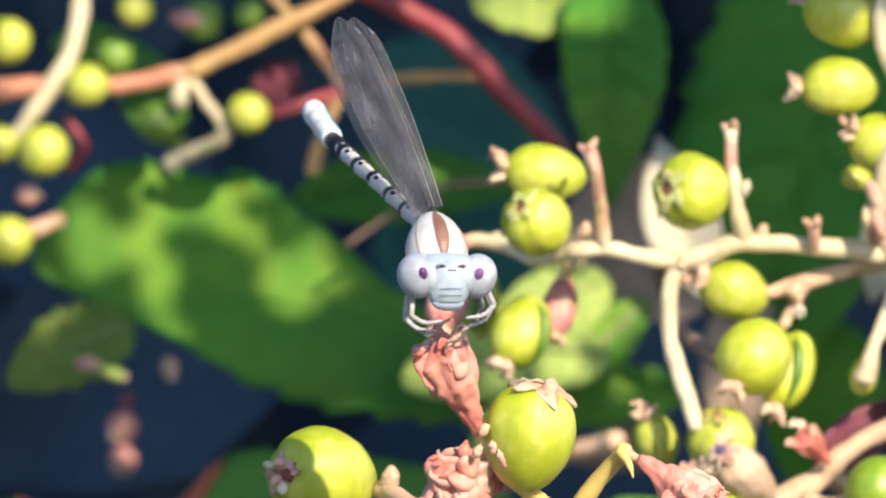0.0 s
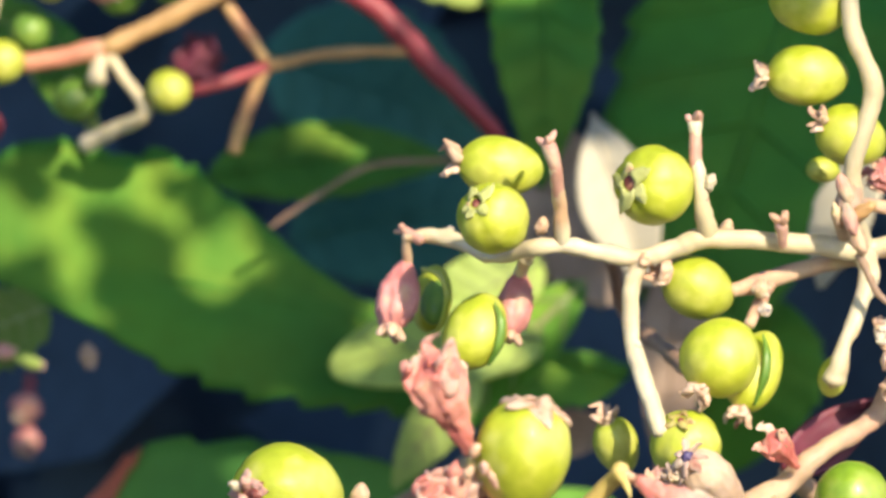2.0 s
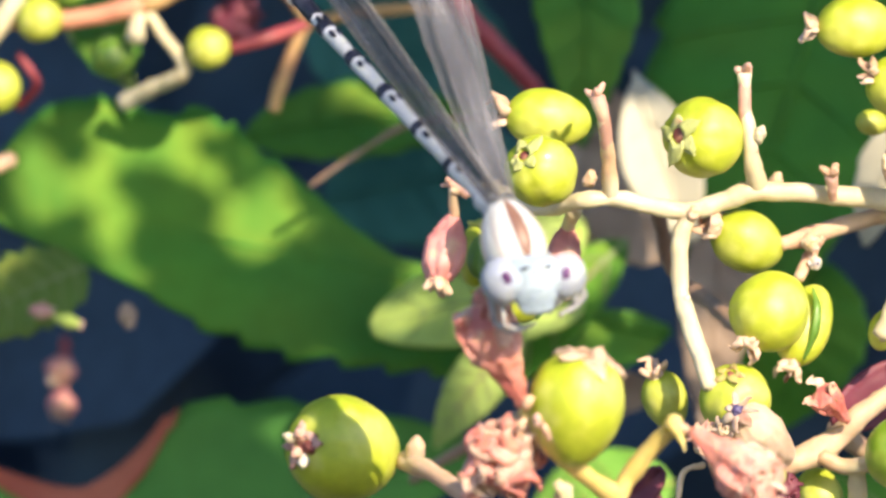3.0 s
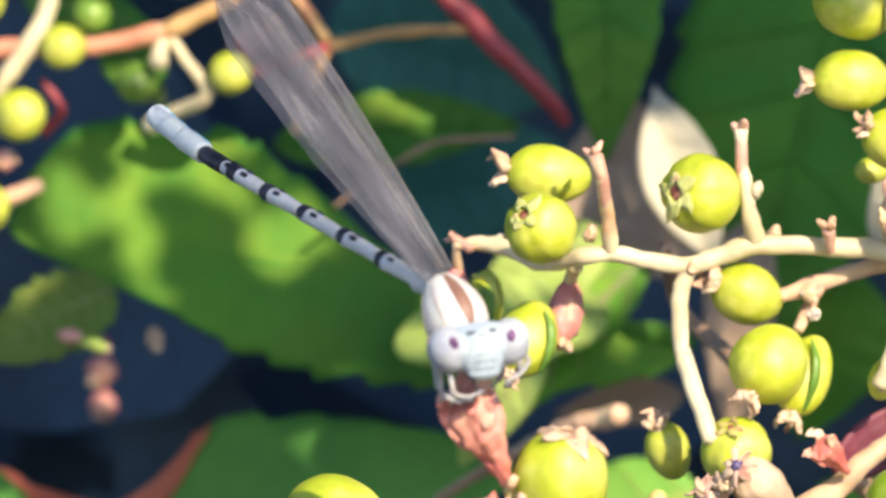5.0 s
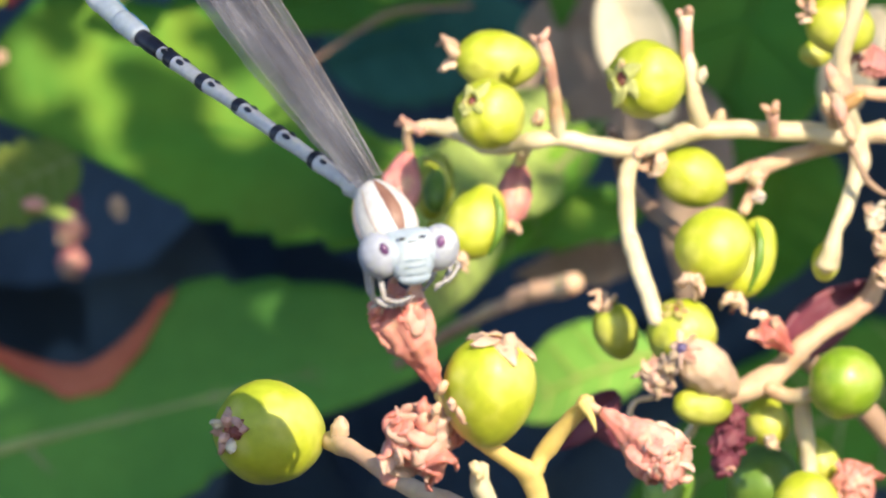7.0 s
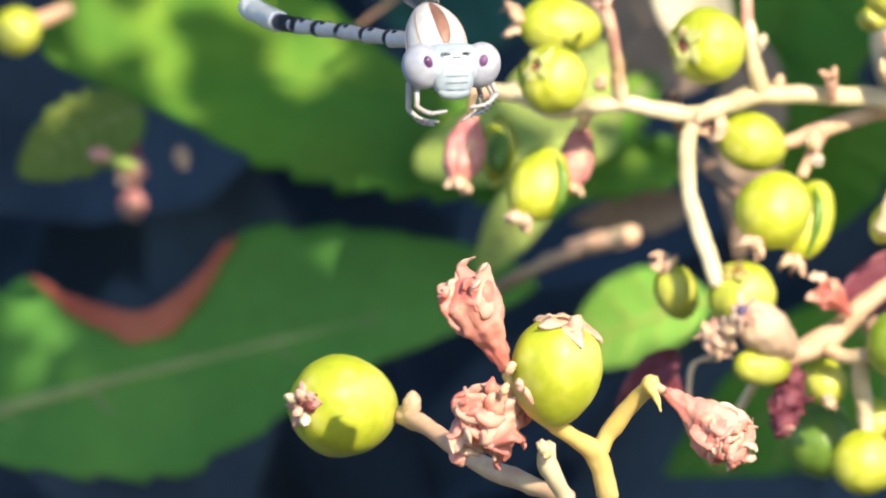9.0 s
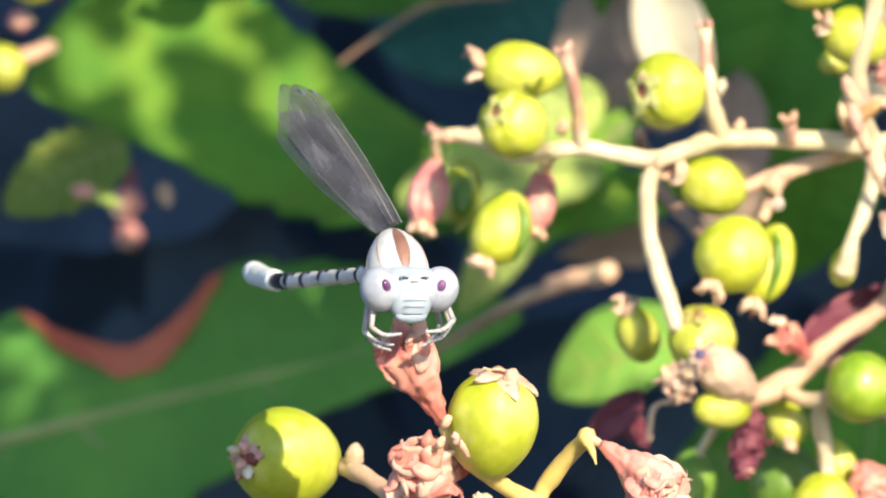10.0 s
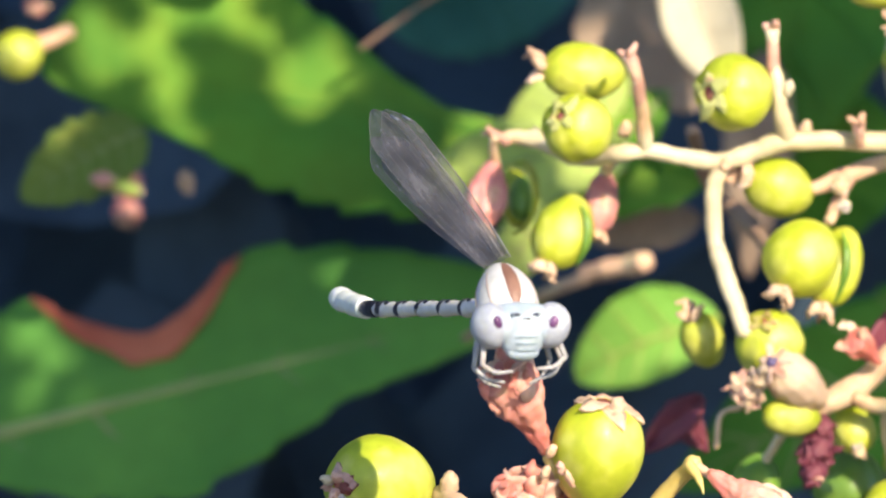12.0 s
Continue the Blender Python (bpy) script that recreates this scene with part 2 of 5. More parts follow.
LEAF_RUST = leaf_material("leaf_rust_edge", (0.36, 0.07, 0.045), (0.54, 0.19, 0.12), (0.5, 0.15, 0.06), 0.65, trans=0.15)
# Teal tint imitates skylit shade on the two rearmost single leaves.
LEAF_SHADE_TEAL = leaf_material("leaf_shade_teal", (0.03, 0.13, 0.12), (0.06, 0.20, 0.17), (0.05, 0.15, 0.1), 0.7, trans=0.15)
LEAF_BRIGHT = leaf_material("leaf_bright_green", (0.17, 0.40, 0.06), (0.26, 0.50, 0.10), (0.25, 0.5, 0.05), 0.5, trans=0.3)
VEIN = two_tone("leaf_vein", (0.18, 0.26, 0.07), (0.28, 0.34, 0.12), (0.30, 0.26, 0.12), 0.5, 150, 1500)
# The hedge's dark blue shade is put into this colour too.
HEDGE_SHADE_NAVY = leaf_material("navy_shade_foliage", (0.030, 0.048, 0.09), (0.046, 0.080, 0.13), (0.02, 0.05, 0.02), 0.6, trans=0.05)

CHITIN_PALE = two_tone("pale_chitin", (0.44, 0.44, 0.47), (0.58, 0.57, 0.59), (0.50, 0.44, 0.46), 0.5, 500, 3500, 0.2, bumpy=0.12, vary=0.05)
CHITIN_BLUE = two_tone("pale_blue_chitin", (0.30, 0.37, 0.46), (0.41, 0.47, 0.55), (0.44, 0.48, 0.54), 0.52, 500, 3500, 0.2, bumpy=0.12, vary=0.05)
CHITIN_ABDOMEN = two_tone("whitish_lilac_chitin", (0.58, 0.57, 0.61), (0.72, 0.70, 0.73), (0.74, 0.71, 0.68), 0.42, 500, 3500, 0.2, bumpy=0.12, vary=0.05)
CHITIN_TAIL = two_tone("white_blue_chitin", (0.70, 0.74, 0.76), (0.80, 0.82, 0.83), (0.82, 0.84, 0.85), 0.4, 500, 3500, 0.2, bumpy=0.12, vary=0.05)
CHITIN_SKY = two_tone("sky_blue_chitin", (0.12, 0.45, 0.75), (0.25, 0.60, 0.85), (0.40, 0.70, 0.88), 0.35, 500, 3500, 0.1, bumpy=0.1)
CHITIN_BLACK = two_tone("black_chitin", (0.010, 0.010, 0.022), (0.03, 0.03, 0.06), (0.05, 0.05, 0.08), 0.3, 500, 3500, bumpy=0.1)
CHITIN_BROWN = two_tone("brown_stripe", (0.20, 0.09, 0.07), (0.32, 0.17, 0.13), (0.25, 0.12, 0.10), 0.45, 500, 3500)
CHITIN_TAUPE = two_tone("taupe_side_stripe", (0.34, 0.26, 0.24), (0.46, 0.36, 0.34), (0.40, 0.30, 0.28), 0.45, 500, 3500)
CHITIN_LEG = two_tone("leg_chitin", (0.32, 0.31, 0.34), (0.46, 0.44, 0.47), (0.36, 0.30, 0.28), 0.5, 500, 3500, 0.2)
CHITIN_GREY = two_tone("grey_chitin", (0.14, 0.17, 0.24), (0.22, 0.25, 0.32), (0.18, 0.2, 0.26), 0.4, 500, 3500)
CHITIN_DUSK = two_tone("blue_grey_chitin", (0.16, 0.24, 0.32), (0.24, 0.32, 0.40), (0.2, 0.26, 0.34), 0.5, 500, 3500)
EYE = two_tone("milky_eye", (0.30, 0.32, 0.41), (0.42, 0.44, 0.52), (0.50, 0.49, 0.53), 0.42, 500, 3500, 0.3, bumpy=0.03, vary=0.05)
PUPIL = two_tone("violet_eye_spot", (0.10, 0.03, 0.12), (0.22, 0.10, 0.25), (0.3, 0.15, 0.3), 0.15, 500, 3500)


def wing_material():
    m, n, l, b = material("wing_membrane", 0.35)
    co = n.new("ShaderNodeTexCoord").outputs["Object"]
    along = n.new("ShaderNodeMapping")
    along.inputs["Scale"].default_value = (1.0, 0.10, 0.10)
    l.new(co, along.inputs["Vector"])
    streak = noise_node(n, l, 2600, 3, along.outputs["Vector"])
    patch = noise_node(n, l, 420, 4, co)
    c = ramp(n, l, streak, [(0.35, (0.09, 0.09, 0.11)), (0.60, (0.18, 0.175, 0.21)), (0.75, (0.32, 0.31, 0.35))])
    c = mix(n, l, 0.5, c, ramp(n, l, patch, [(0.3, (0.55, 0.52, 0.52)), (0.7, (1, 1, 1))]), "MULTIPLY")
    l.new(c, b.inputs["Base Color"])
    t = n.new("ShaderNodeBsdfTransparent")
    t.inputs["Color"].default_value = (0.93, 0.92, 0.93, 1)
    ms = n.new("ShaderNodeMixShader")
    thick = n.new("ShaderNodeMapRange")
    thick.inputs["To Min"].default_value, thick.inputs["To Max"].default_value = 0.36, 0.62
    l.new(streak, thick.inputs["Value"])
    l.new(thick.outputs["Result"], ms.inputs["Fac"])
    l.new(t.outputs["BSDF"], ms.inputs[1])
    l.new(b.outputs["BSDF"], ms.inputs[2])
    l.new(ms.outputs["Shader"], n["Material Output"].inputs["Surface"])
    return m


WING = wing_material()
WING_VEIN = two_tone("wing_vein", (0.20, 0.18, 0.18), (0.34, 0.31, 0.31), (0.40, 0.38, 0.40), 0.5, 400, 2500)


# ---------------------------------------------------------------- plant kinds
def pear(s, taper=0.10):
    return 1.0 + taper * s


def berry(parent, centre, axis, half, radius, calyx=1.0, mat=None, calyx_mat=None, seed=0, label="", lobes=5, drape=0.0, taper=0.08, rosette=0.0):
    """A green fruit; the axis points to its calyx end, where dry lobes curl."""
    c, a = V(centre), V(axis).normalized()
    bm = bmesh.new()
    blob(bm, c, a, half, radius, lambda u: pear(u, taper), lobes, 0.075 if rosette and radius < 1.75 else 0.035, 22, 40, 0.03, seed)
    b = part("berry", bm, mat or BERRY, parent, label, c)
    if rosette:
        r = random.Random(seed)
        turn = frame_of(a)
        mat_c = calyx_mat or CALYX

        def skin(phi, w, lift):
            k = 1 + taper * math.cos(phi)
            return c + a * (half * math.cos(phi) + lift * math.cos(phi)) + turn @ Vector((math.cos(w), math.sin(w), 0)) * (radius * k + lift) * math.sin(phi)
        bm = bmesh.new()
        tip = c + a * half * 0.97
        blob(bm, tip, a, 0.10, radius * rosette * 0.38, None, 0, 0, 8, 16, 0.4, seed)
        part("calyx_scar", bm, CALYX_DARK, b, "dark dry centre", tip)
        for j in range(5):
            w0 = 1.257 * j + r.uniform(-0.15, 0.15) + seed
            reach = rosette * r.uniform(0.55, 1.2)
            curl = r.uniform(0.0, 0.14)
            twist = r.uniform(-0.5, 0.5)
            bm = bmesh.new()
            grid = []
            for i in range(8):
                f = i / 7
                phi = 0.10 + 0.18 * rosette + reach * f
                half_w = 0.44 * rosette * (1 - f) ** 0.8 * (0.9 + 0.9 * f) * (1 + 0.5 * noise.noise(Vector((i * 0.9, seed, j)))) / max(math.sin(phi), 0.12)
                grid.append([bm.verts.new(skin(phi, w0 + twist * f + half_w * (n2 / 2 - 1), 0.05 + curl * f * f * radius * 0.5 + (0.09 if n2 == 2 else 0.0) + 0.22 * rosette * noise.noise(Vector((i * 0.7, n2 * 0.8, seed + j))))) for n2 in range(5)])
            for g0, g1 in zip(grid, grid[1:]):
                for n2 in range(4):
                    bm.faces.new((g0[n2], g0[n2 + 1], g1[n2 + 1], g1[n2]))
            lobe = part("calyx_lobe", bm, mat_c, b)
            lobe.modifiers.new("thickness", "SOLIDIFY").thickness = 0.00010
    elif calyx:
        turn = frame_of(a)
        r = random.Random(seed)
        bm = bmesh.new()
        tip = c + a * half * 0.93
        blob(bm, tip, a, 0.16 * calyx, 0.42 * calyx, None, 0, 0, 8, 14, 0.3, seed)
        part("calyx_scar", bm, calyx_mat or CALYX, b, "", tip)
        for k in range(r.choice((5, 6))):
            w = 2 * math.pi * (k + r.uniform(-0.25, 0.25)) / 5.5
            out = turn @ Vector((math.cos(w), math.sin(w), 0))
            side = a.cross(out)
            ln = calyx * r.uniform(0.6, 1.05)
            up = 1 - drape if r.random() > 0.2 else 0.9
            p0 = tip + out * 0.18 * calyx
            bm = bmesh.new()
            tube(bm, [(p0, 0.17 * calyx), (p0 + out * (0.45 - 0.2 * up) * ln + a * (0.30 * up + 0.06) * ln, 0.26 * calyx),
                      (p0 + out * (0.85 - 0.45 * up) * ln + a * (0.65 * up - 0.12 * drape) * ln + side * r.uniform(-0.3, 0.3) * ln, 0.20 * calyx),
                      (p0 + out * (1.05 - 0.5 * up) * ln + a * (0.85 * up - 0.25 * drape) * ln + side * r.uniform(-0.5, 0.5) * ln, 0.10 * calyx)], 10, 4, 0.2, seed + k, 0.55)
            crumple(bm, 0.05 * calyx, 3.0 / calyx, seed + k)
            part("calyx_lobe", bm, calyx_mat or CALYX, b, "", p0)
    return b


def stem(parent, points, mat, name="stem", label="", seed=0, wobble=0.14):
    bm = bmesh.new()
    tube(bm, points, 14, 9, wobble, seed)
    crumple(bm, 0.05, 1.6, seed)
    return part(name, bm, mat, parent, label)


def stub(parent, points, mat, tip_mat, seed=0):
    """A side stalk that has lost its flower: a forked withered tip."""
    s = stem(parent, points, mat, "stalk", "", seed)
    upper = points[1:]
    if len(upper) > 1:
        bm = bmesh.new()
        tube(bm, [(p0, r0 * (1.06 if k else 0.9)) for k, (p0, r0) in enumerate(upper)], 12, 7, 0.2, seed + 3)
        part("withered_stalk_end", bm, tip_mat, s, "pinkish withered stalk end")
    p, r = V(points[-1][0]), points[-1][1]
    d = (p - V(points[-2][0])).normalized()
    q = random.Random(seed)
    turn = frame_of(d)
    for k in range(3):
        w = 2.1 * k + q.uniform(-0.4, 0.4)
        o = turn @ Vector((math.cos(w), math.sin(w), 0))
        bm = bmesh.new()
        blob(bm, p + o * r * 0.8 + d * r * (0.3 + 0.7 * q.random()), d + o * q.uniform(0.4, 1.6), r * q.uniform(1.1, 1.5), r * q.uniform(0.5, 0.7), None, 0, 0, 12, 16, 0.5, seed + k)
        crumple(bm, r * 0.18, 1.6 / r, seed + k)
        part("withered_tip", bm, tip_mat, s, "pinkish withered tip")
    return s


def bud(parent, base, tip, radius, mat, seed=0, label="pink withered bud", tip_mat=None):
    """A closed bud: a swollen husk with ridges, thin stalk end and dry sepals at its mouth."""
    a, b = V(base), V(tip)
    d = b - a
    bm = bmesh.new()
    blob(bm, a.lerp(b, 0.5), d, d.length / 2, radius, lambda s: 0.92 + 0.22 * s - 0.1 * s * s, 6, 0.14, 26, 44, 0.12, seed)
    crumple(bm, radius * 0.10, 2.2 / radius, seed)
    o = part("bud", bm, mat, parent, label, a.lerp(b, 0.5))
    q = random.Random(seed)
    turn = frame_of(d)
    for k in range(5):
        w = 1.26 * k + q.uniform(-0.3, 0.3)
        out = turn @ Vector((math.cos(w), math.sin(w), 0))
        p = b - d.normalized() * radius * 0.25 + out * radius * 0.30
        bm = bmesh.new()
        blob(bm, p + d.normalized() * radius * q.uniform(0.05, 0.3), d.normalized() + out * 0.8, radius * q.uniform(0.35, 0.6), radius * 0.24, None, 0, 0, 10, 14, 0.5, seed + k)
        crumple(bm, radius * 0.06, 5 / radius, seed + k)
        part("sepal", bm, tip_mat or CALYX, o)
    return o


def husk(parent, base, tip, radius, mat, seed=0, label="open withered flower husk", flare=1.0, count=16, lip_mat=None):
    """A withered flower: a ribbed cone that opens into crumpled lobes."""
    a, b = V(base), V(tip)
    d = b - a
    u = d.normalized()
    bm = bmesh.new()
    tube(bm, [(a, radius * 0.22), (a + d * 0.3, radius * 0.40), (a + d * 0.62, radius * 0.80), (b - u * radius * 0.2, radius * 0.95), (b, radius * 0.7)], 32, 9, 0.12, seed)
    turn = frame_of(d)
    inv = turn.transposed()
    for v in bm.verts:
        q0 = inv @ (v.co - a)
        w = math.atan2(q0.y, q0.x)
        k = 1 - 0.13 * abs(math.cos(4 * w + 1.5 * noise.noise(v.co * 0.8))) ** 3
        v.co = a + turn @ Vector((q0.x * k, q0.y * k, q0.z))
    crumple(bm, radius * 0.09, 2.4 / radius, seed)
    h = part("husk", bm, mat, parent, label)
    q = random.Random(seed)
    for k in range(count):
        w = 2 * math.pi * k / count * 2.4 + q.uniform(-0.3, 0.3)
        rr = radius * (0.9 if k % 3 else 0.4)
        out = turn @ Vector((math.cos(w), math.sin(w), 0))
        side = u.cross(out)
        p = b + out * rr * 0.8 - u * radius * 0.45
        ln = radius * q.uniform(0.6, 1.0)
        bm = bmesh.new()
        tube(bm, [(p - u * ln * 0.5, radius * 0.26), (p + u * ln * 0.2 + out * ln * 0.05 * flare, radius * 0.36),
                  (p + u * ln * 0.68 + out * ln * 0.06 * flare + side * ln * q.uniform(-0.2, 0.2), radius * 0.28),
                  (p + u * ln * 0.95 + out * ln * 0.22 * flare + side * ln * q.uniform(-0.4, 0.4), radius * 0.17),
                  (p + u * ln * 0.95 + out * ln * 0.42 * flare + side * ln * q.uniform(-0.6, 0.6), radius * 0.05)], 12, 5, 0.3, seed + k, 0.34)
        crumple(bm, radius * 0.07, 2.6 / radius, seed + k)
        part("petal", bm, (mat, lip_mat or CALYX)[k % 2], h)
    return h


def clump(parent, centre, size, mat, count, seed=0, label="", name="withered_flower", lip_mat=None):
    """A withered flower head: many crumpled strips round a core."""
    q = random.Random(seed)
    c = V(centre)
    bm = bmesh.new()
    blob(bm, c, (0, 0, 1), size * 0.8, size * 0.72, None, 0, 0, 22, 32, 0.4, seed)
    crumple(bm, size * 0.16, 1.8 / size, seed)
    core = part(name, bm, mat, parent, label, c)
    for k in range(count):
        d = Vector((q.gauss(0, 1), q.gauss(-0.7, 0.8), q.gauss(0, 1))).normalized()
        e = d.orthogonal().normalized()
        e.rotate(Matrix.Rotation(q.uniform(0, 6.28), 3, d))
        f = d.cross(e)
        p = c + d * size * q.uniform(0.62, 0.8)
        ln = size * q.uniform(0.5, 0.9)
        bm = bmesh.new()
        tube(bm, [(p - e * ln * 0.5 - d * ln * 0.1, size * 0.14), (p + f * ln * 0.15, size * 0.25), (p + e * ln * 0.35 + d * ln * 0.12, size * 0.26), (p + e * ln * 0.6 + d * ln * 0.30 - f * ln * 0.2, size * 0.18), (p + e * ln * 0.5 + d * ln * 0.5 - f * ln * 0.35, size * 0.05)], 10, 4, 0.3, seed + k, 0.45)
        crumple(bm, size * 0.04, 4 / size, seed + k)
        part("petal", bm, (mat, lip_mat or mat)[k % 3 == 0], core)
    return core


def bract(parent, base, tip, width, seed, label, mat=None):
    """A flat pointed bract, folded along its middle."""
    a, b = V(base), V(tip)
    d = b - a
    x = d.cross(Vector((0.15, -1, 0.1))).normalized()
    z = x.cross(d).normalized()
    bm = bmesh.new()
    rows = []
    for i in range(15):
        t = i / 14
        w = width * math.sin(math.pi * (0.03 + 0.96 * t) ** 0.8) ** 0.8
        rows.append([bm.verts.new(a + d * t + x * w * s * 0.25 + z * (0.35 * width * (abs(s) / 4) - 0.3 * width * t * t + 0.18 * width * noise.noise(Vector((t * 4, s * 0.5, seed))))) for s in range(-4, 5)])
    for r0, r1 in zip(rows, rows[1:]):
        for k in range(8):
            bm.faces.new((r0[k], r0[k + 1], r1[k + 1], r1[k]))
    o = part("bract", bm, mat or MAROON, parent, label)
    o.modifiers.new("thickness", "SOLIDIFY").thickness = 0.00018
    return o


def leaf(name, label, base, tip, width, normal, mat, bend=0.12, cup=0.08, teeth=9, skew=0.0, seed=0, vein_mat=None, veins=6, petiole=0.0, notches=(), tooth=0.10, form=(0.72, 0.85), rim=None, rib=0.012):
    """A toothed ovate leaf from base to tip; blade of one sheet with its thickness, midrib and side veins."""
    a, b = V(base), V(tip)
    d = b - a
    L = d.length
    y = d.normalized()
    z = (V(normal) - y * V(normal).dot(y)).normalized()
    x = y.cross(z)

    def place(s, t, lift=0.0):
        """t along, s across in -1..1."""
        w = width * (math.sin(math.pi * min(1, t) ** form[0]) ** form[1]) * (1 + skew * s)
        saw = (t * teeth) % 1.0
        sharp = 1.0
        for side, at, span, deep in notches:
            k = abs(t - at) / span
            if s * side > 0 and k < 1:
                w *= max(0.12, 1 - deep * (1 - k ** 1.5) if deep > 0 else 1 - deep * (1 - k) ** 0.8)
                sharp = k * k if deep > 0 else 1.0
        w *= 1 + sharp * (tooth * (saw - 0.5 + 0.35 * noise.noise(Vector((t * teeth * 0.7, seed, 3)))) if 0.03 < t < 0.97 else 0) * min(1, 3 * (1 - t))
        xx = s * w
        h = -bend * L * (t - 0.5) ** 2 * 4 + cup * abs(xx) + 0.05 * width * noise.noise(Vector((xx * 0.25 + seed * 7, t * L * 0.25, seed)))
        h += 0.03 * width * math.sin(t * veins * 2 * math.pi - abs(s) * 2.2) * abs(s) * (1 - abs(s) * 0.5)
        return a + y * (t * L) + x * xx + z * (h + lift)

    root = thing(name, a, label, "leaf", "leaves behind the fruit")
    nt, ns = max(40, teeth * 6), 16
    bm = bmesh.new()
    g = [[bm.verts.new(place(-1 + 2 * j / ns, 0.004 + 0.992 * i / nt)) for j in range(ns + 1)] for i in range(nt + 1)]
    for i in range(nt):
        for j in range(ns):
            bm.faces.new((g[i][j], g[i][j + 1], g[i + 1][j + 1], g[i + 1][j]))
    blade = part("blade", bm, mat, root)
    sol = blade.modifiers.new("thickness", "SOLIDIFY")
    sol.thickness = 0.00022
    vm = vein_mat or VEIN
    th = rib * L
    bm = bmesh.new()
    pts = [(place(0, t / 10, 0.1), th * (1.1 - t / 10)) for t in range(0, 11)]
    if petiole:
        pts = [(a - y * petiole - z * petiole * 0.3, th * 1.2)] + pts
    tube(bm, pts, 8, 3, 0.05, seed)
    part("midrib", bm, vm, root)
    for k in range(veins):
        for sd in (-1, 1):
            t0 = 0.08 + 0.8 * k / veins
            bm = bmesh.new()
            tube(bm, [(place(sd * q, t0 + 0.13 * q, 0.06), th * 0.5 * (1 - 0.75 * q)) for q in (0.0, 0.3, 0.6, 0.92)], 6, 3, 0.05, seed)
            part("side_vein", bm, vm, root)
    if rim:
        sd, t0, t1, inner = rim
        bm = bmesh.new()
        row = []
        for i in range(61):
            t = t0 + (t1 - t0) * i / 60
            k = (1 - abs(i / 30 - 1)) ** 0.9
            edge = 1 - (1 - inner) * k * (1 + 0.3 * noise.noise(Vector((t * 30, seed, 0))))
            row.append([bm.verts.new(place(sd * (edge + (1.02 - edge) * j / 4), t, 0.45)) for j in range(5)])
        for a1, b1 in zip(row, row[1:]):
            for j in range(4):
                bm.faces.new((a1[j], a1[j + 1], b1[j + 1], b1[j]))
        rust = part("dry_edge", bm, LEAF_RUST, root, "rust-coloured dried leaf edge")
        rust.modifiers.new("thickness", "SOLIDIFY").thickness = 0.0002
    return root, place


# ---------------------------------------------------------------- setting
def backdrop():
    """The inside of the hedge, its shade put into a navy colour, and the soil below."""
    bm = bmesh.new()
    n = 40
    g = [[bm.verts.new((-900 + 1800 * i / n, 330 + 40 * noise.noise(Vector((i * 0.4, j * 0.4, 0))), -700 + 1700 * j / n)) for i in range(n + 1)] for j in range(n + 1)]
    for j in range(n):
        for i in range(n):
            bm.faces.new((g[j][i], g[j][i + 1], g[j + 1][i + 1], g[j + 1][i]))
    wall = tagged(part("backdrop", bm, HEDGE_SHADE_NAVY), "hedge backdrop coloured navy to stand for deep shade", "hedge", "", "structure")
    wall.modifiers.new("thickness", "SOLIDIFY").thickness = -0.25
    bm = bmesh.new()
    s = 60000
    bm.faces.new([bm.verts.new(p) for p in ((-s, -s, -700), (s, -s, -700), (s, s, -700), (-s, s, -700))])
    tagged(part("ground", bm, SOIL), "dark brown garden soil under the vine", "ground", "", "structure")


SOIL = two_tone("soil", (0.035, 0.028, 0.02), (0.06, 0.05, 0.036), (0.04, 0.06, 0.025), 0.95, 8, 120)
backdrop()


def small_leaf(bm, c, d, nrm, ln, wd):
    """One small pointed leaf blade of eight faces, added to a foliage mesh."""
    y = d.normalized()
    z = (nrm - y * nrm.dot(y)).normalized()
    x = y.cross(z)
    mid = [bm.verts.new(c + y * ln * t - z * ln * 0.25 * (t - 0.4) ** 2) for t in (0, 0.25, 0.5, 0.75, 1.0)]
    for sd in (-1, 1):
        e = [bm.verts.new(c + y * ln * t + x * sd * wd * w + z * wd * 0.15) for t, w in ((0.25, 0.42), (0.5, 0.5), (0.75, 0.33))]
        for q in ((mid[0], mid[1], e[0]), (mid[1], mid[2], e[1], e[0]), (mid[2], mid[3], e[2], e[1]), (mid[3], mid[4], e[2])):
            bm.faces.new(q)


# places that the sun reaches through the foliage above: centre, radius
LEAF_SPOTS = [
    ((-17.67, 58.0, 2.27), 0.80), ((-16.51, 58.0, 2.77), 0.66), ((-16.09, 58.0, 1.43), 0.84), ((-16.13, 58.0, -0.02), 0.58), ((-19.26, 58.0, 3.89), 0.60), ((-19.47, 58.0, 2.57), 0.66), ((-19.14, 58.0, 1.24), 0.56),
    ((-11.93, 58.0, 4.02), 0.51), ((-8.00, 58.0, 2.59), 0.66), ((-7.34, 58.0, 1.59), 0.51), ((-9.53, 58.0, 0.42), 0.66), ((-9.99, 58.0, 1.38), 0.30), ((-15.83, 58.0, -2.20), 0.25), ((-14.91, 58.0, -2.30), 0.25),
    ((-21.29, 55.0, -0.9), 0.55), ((-20.47, 55.0, -0.24), 0.50), ((-23.55, 66.0, -2.24), 0.50),
    ((-22.51, 62.5, -9.66), 0.15), ((-21.58, 62.5, -10.62), 0.15), ((-22.81, 62.5, -11.42), 0.15), ((-20.92, 62.5, -11.99), 0.15), ((-22.16, 62.5, -13.06), 0.15), ((-20.28, 62.5, -13.9), 0.15), ((-22.74, 62.5, -14.68), 0.15),
]
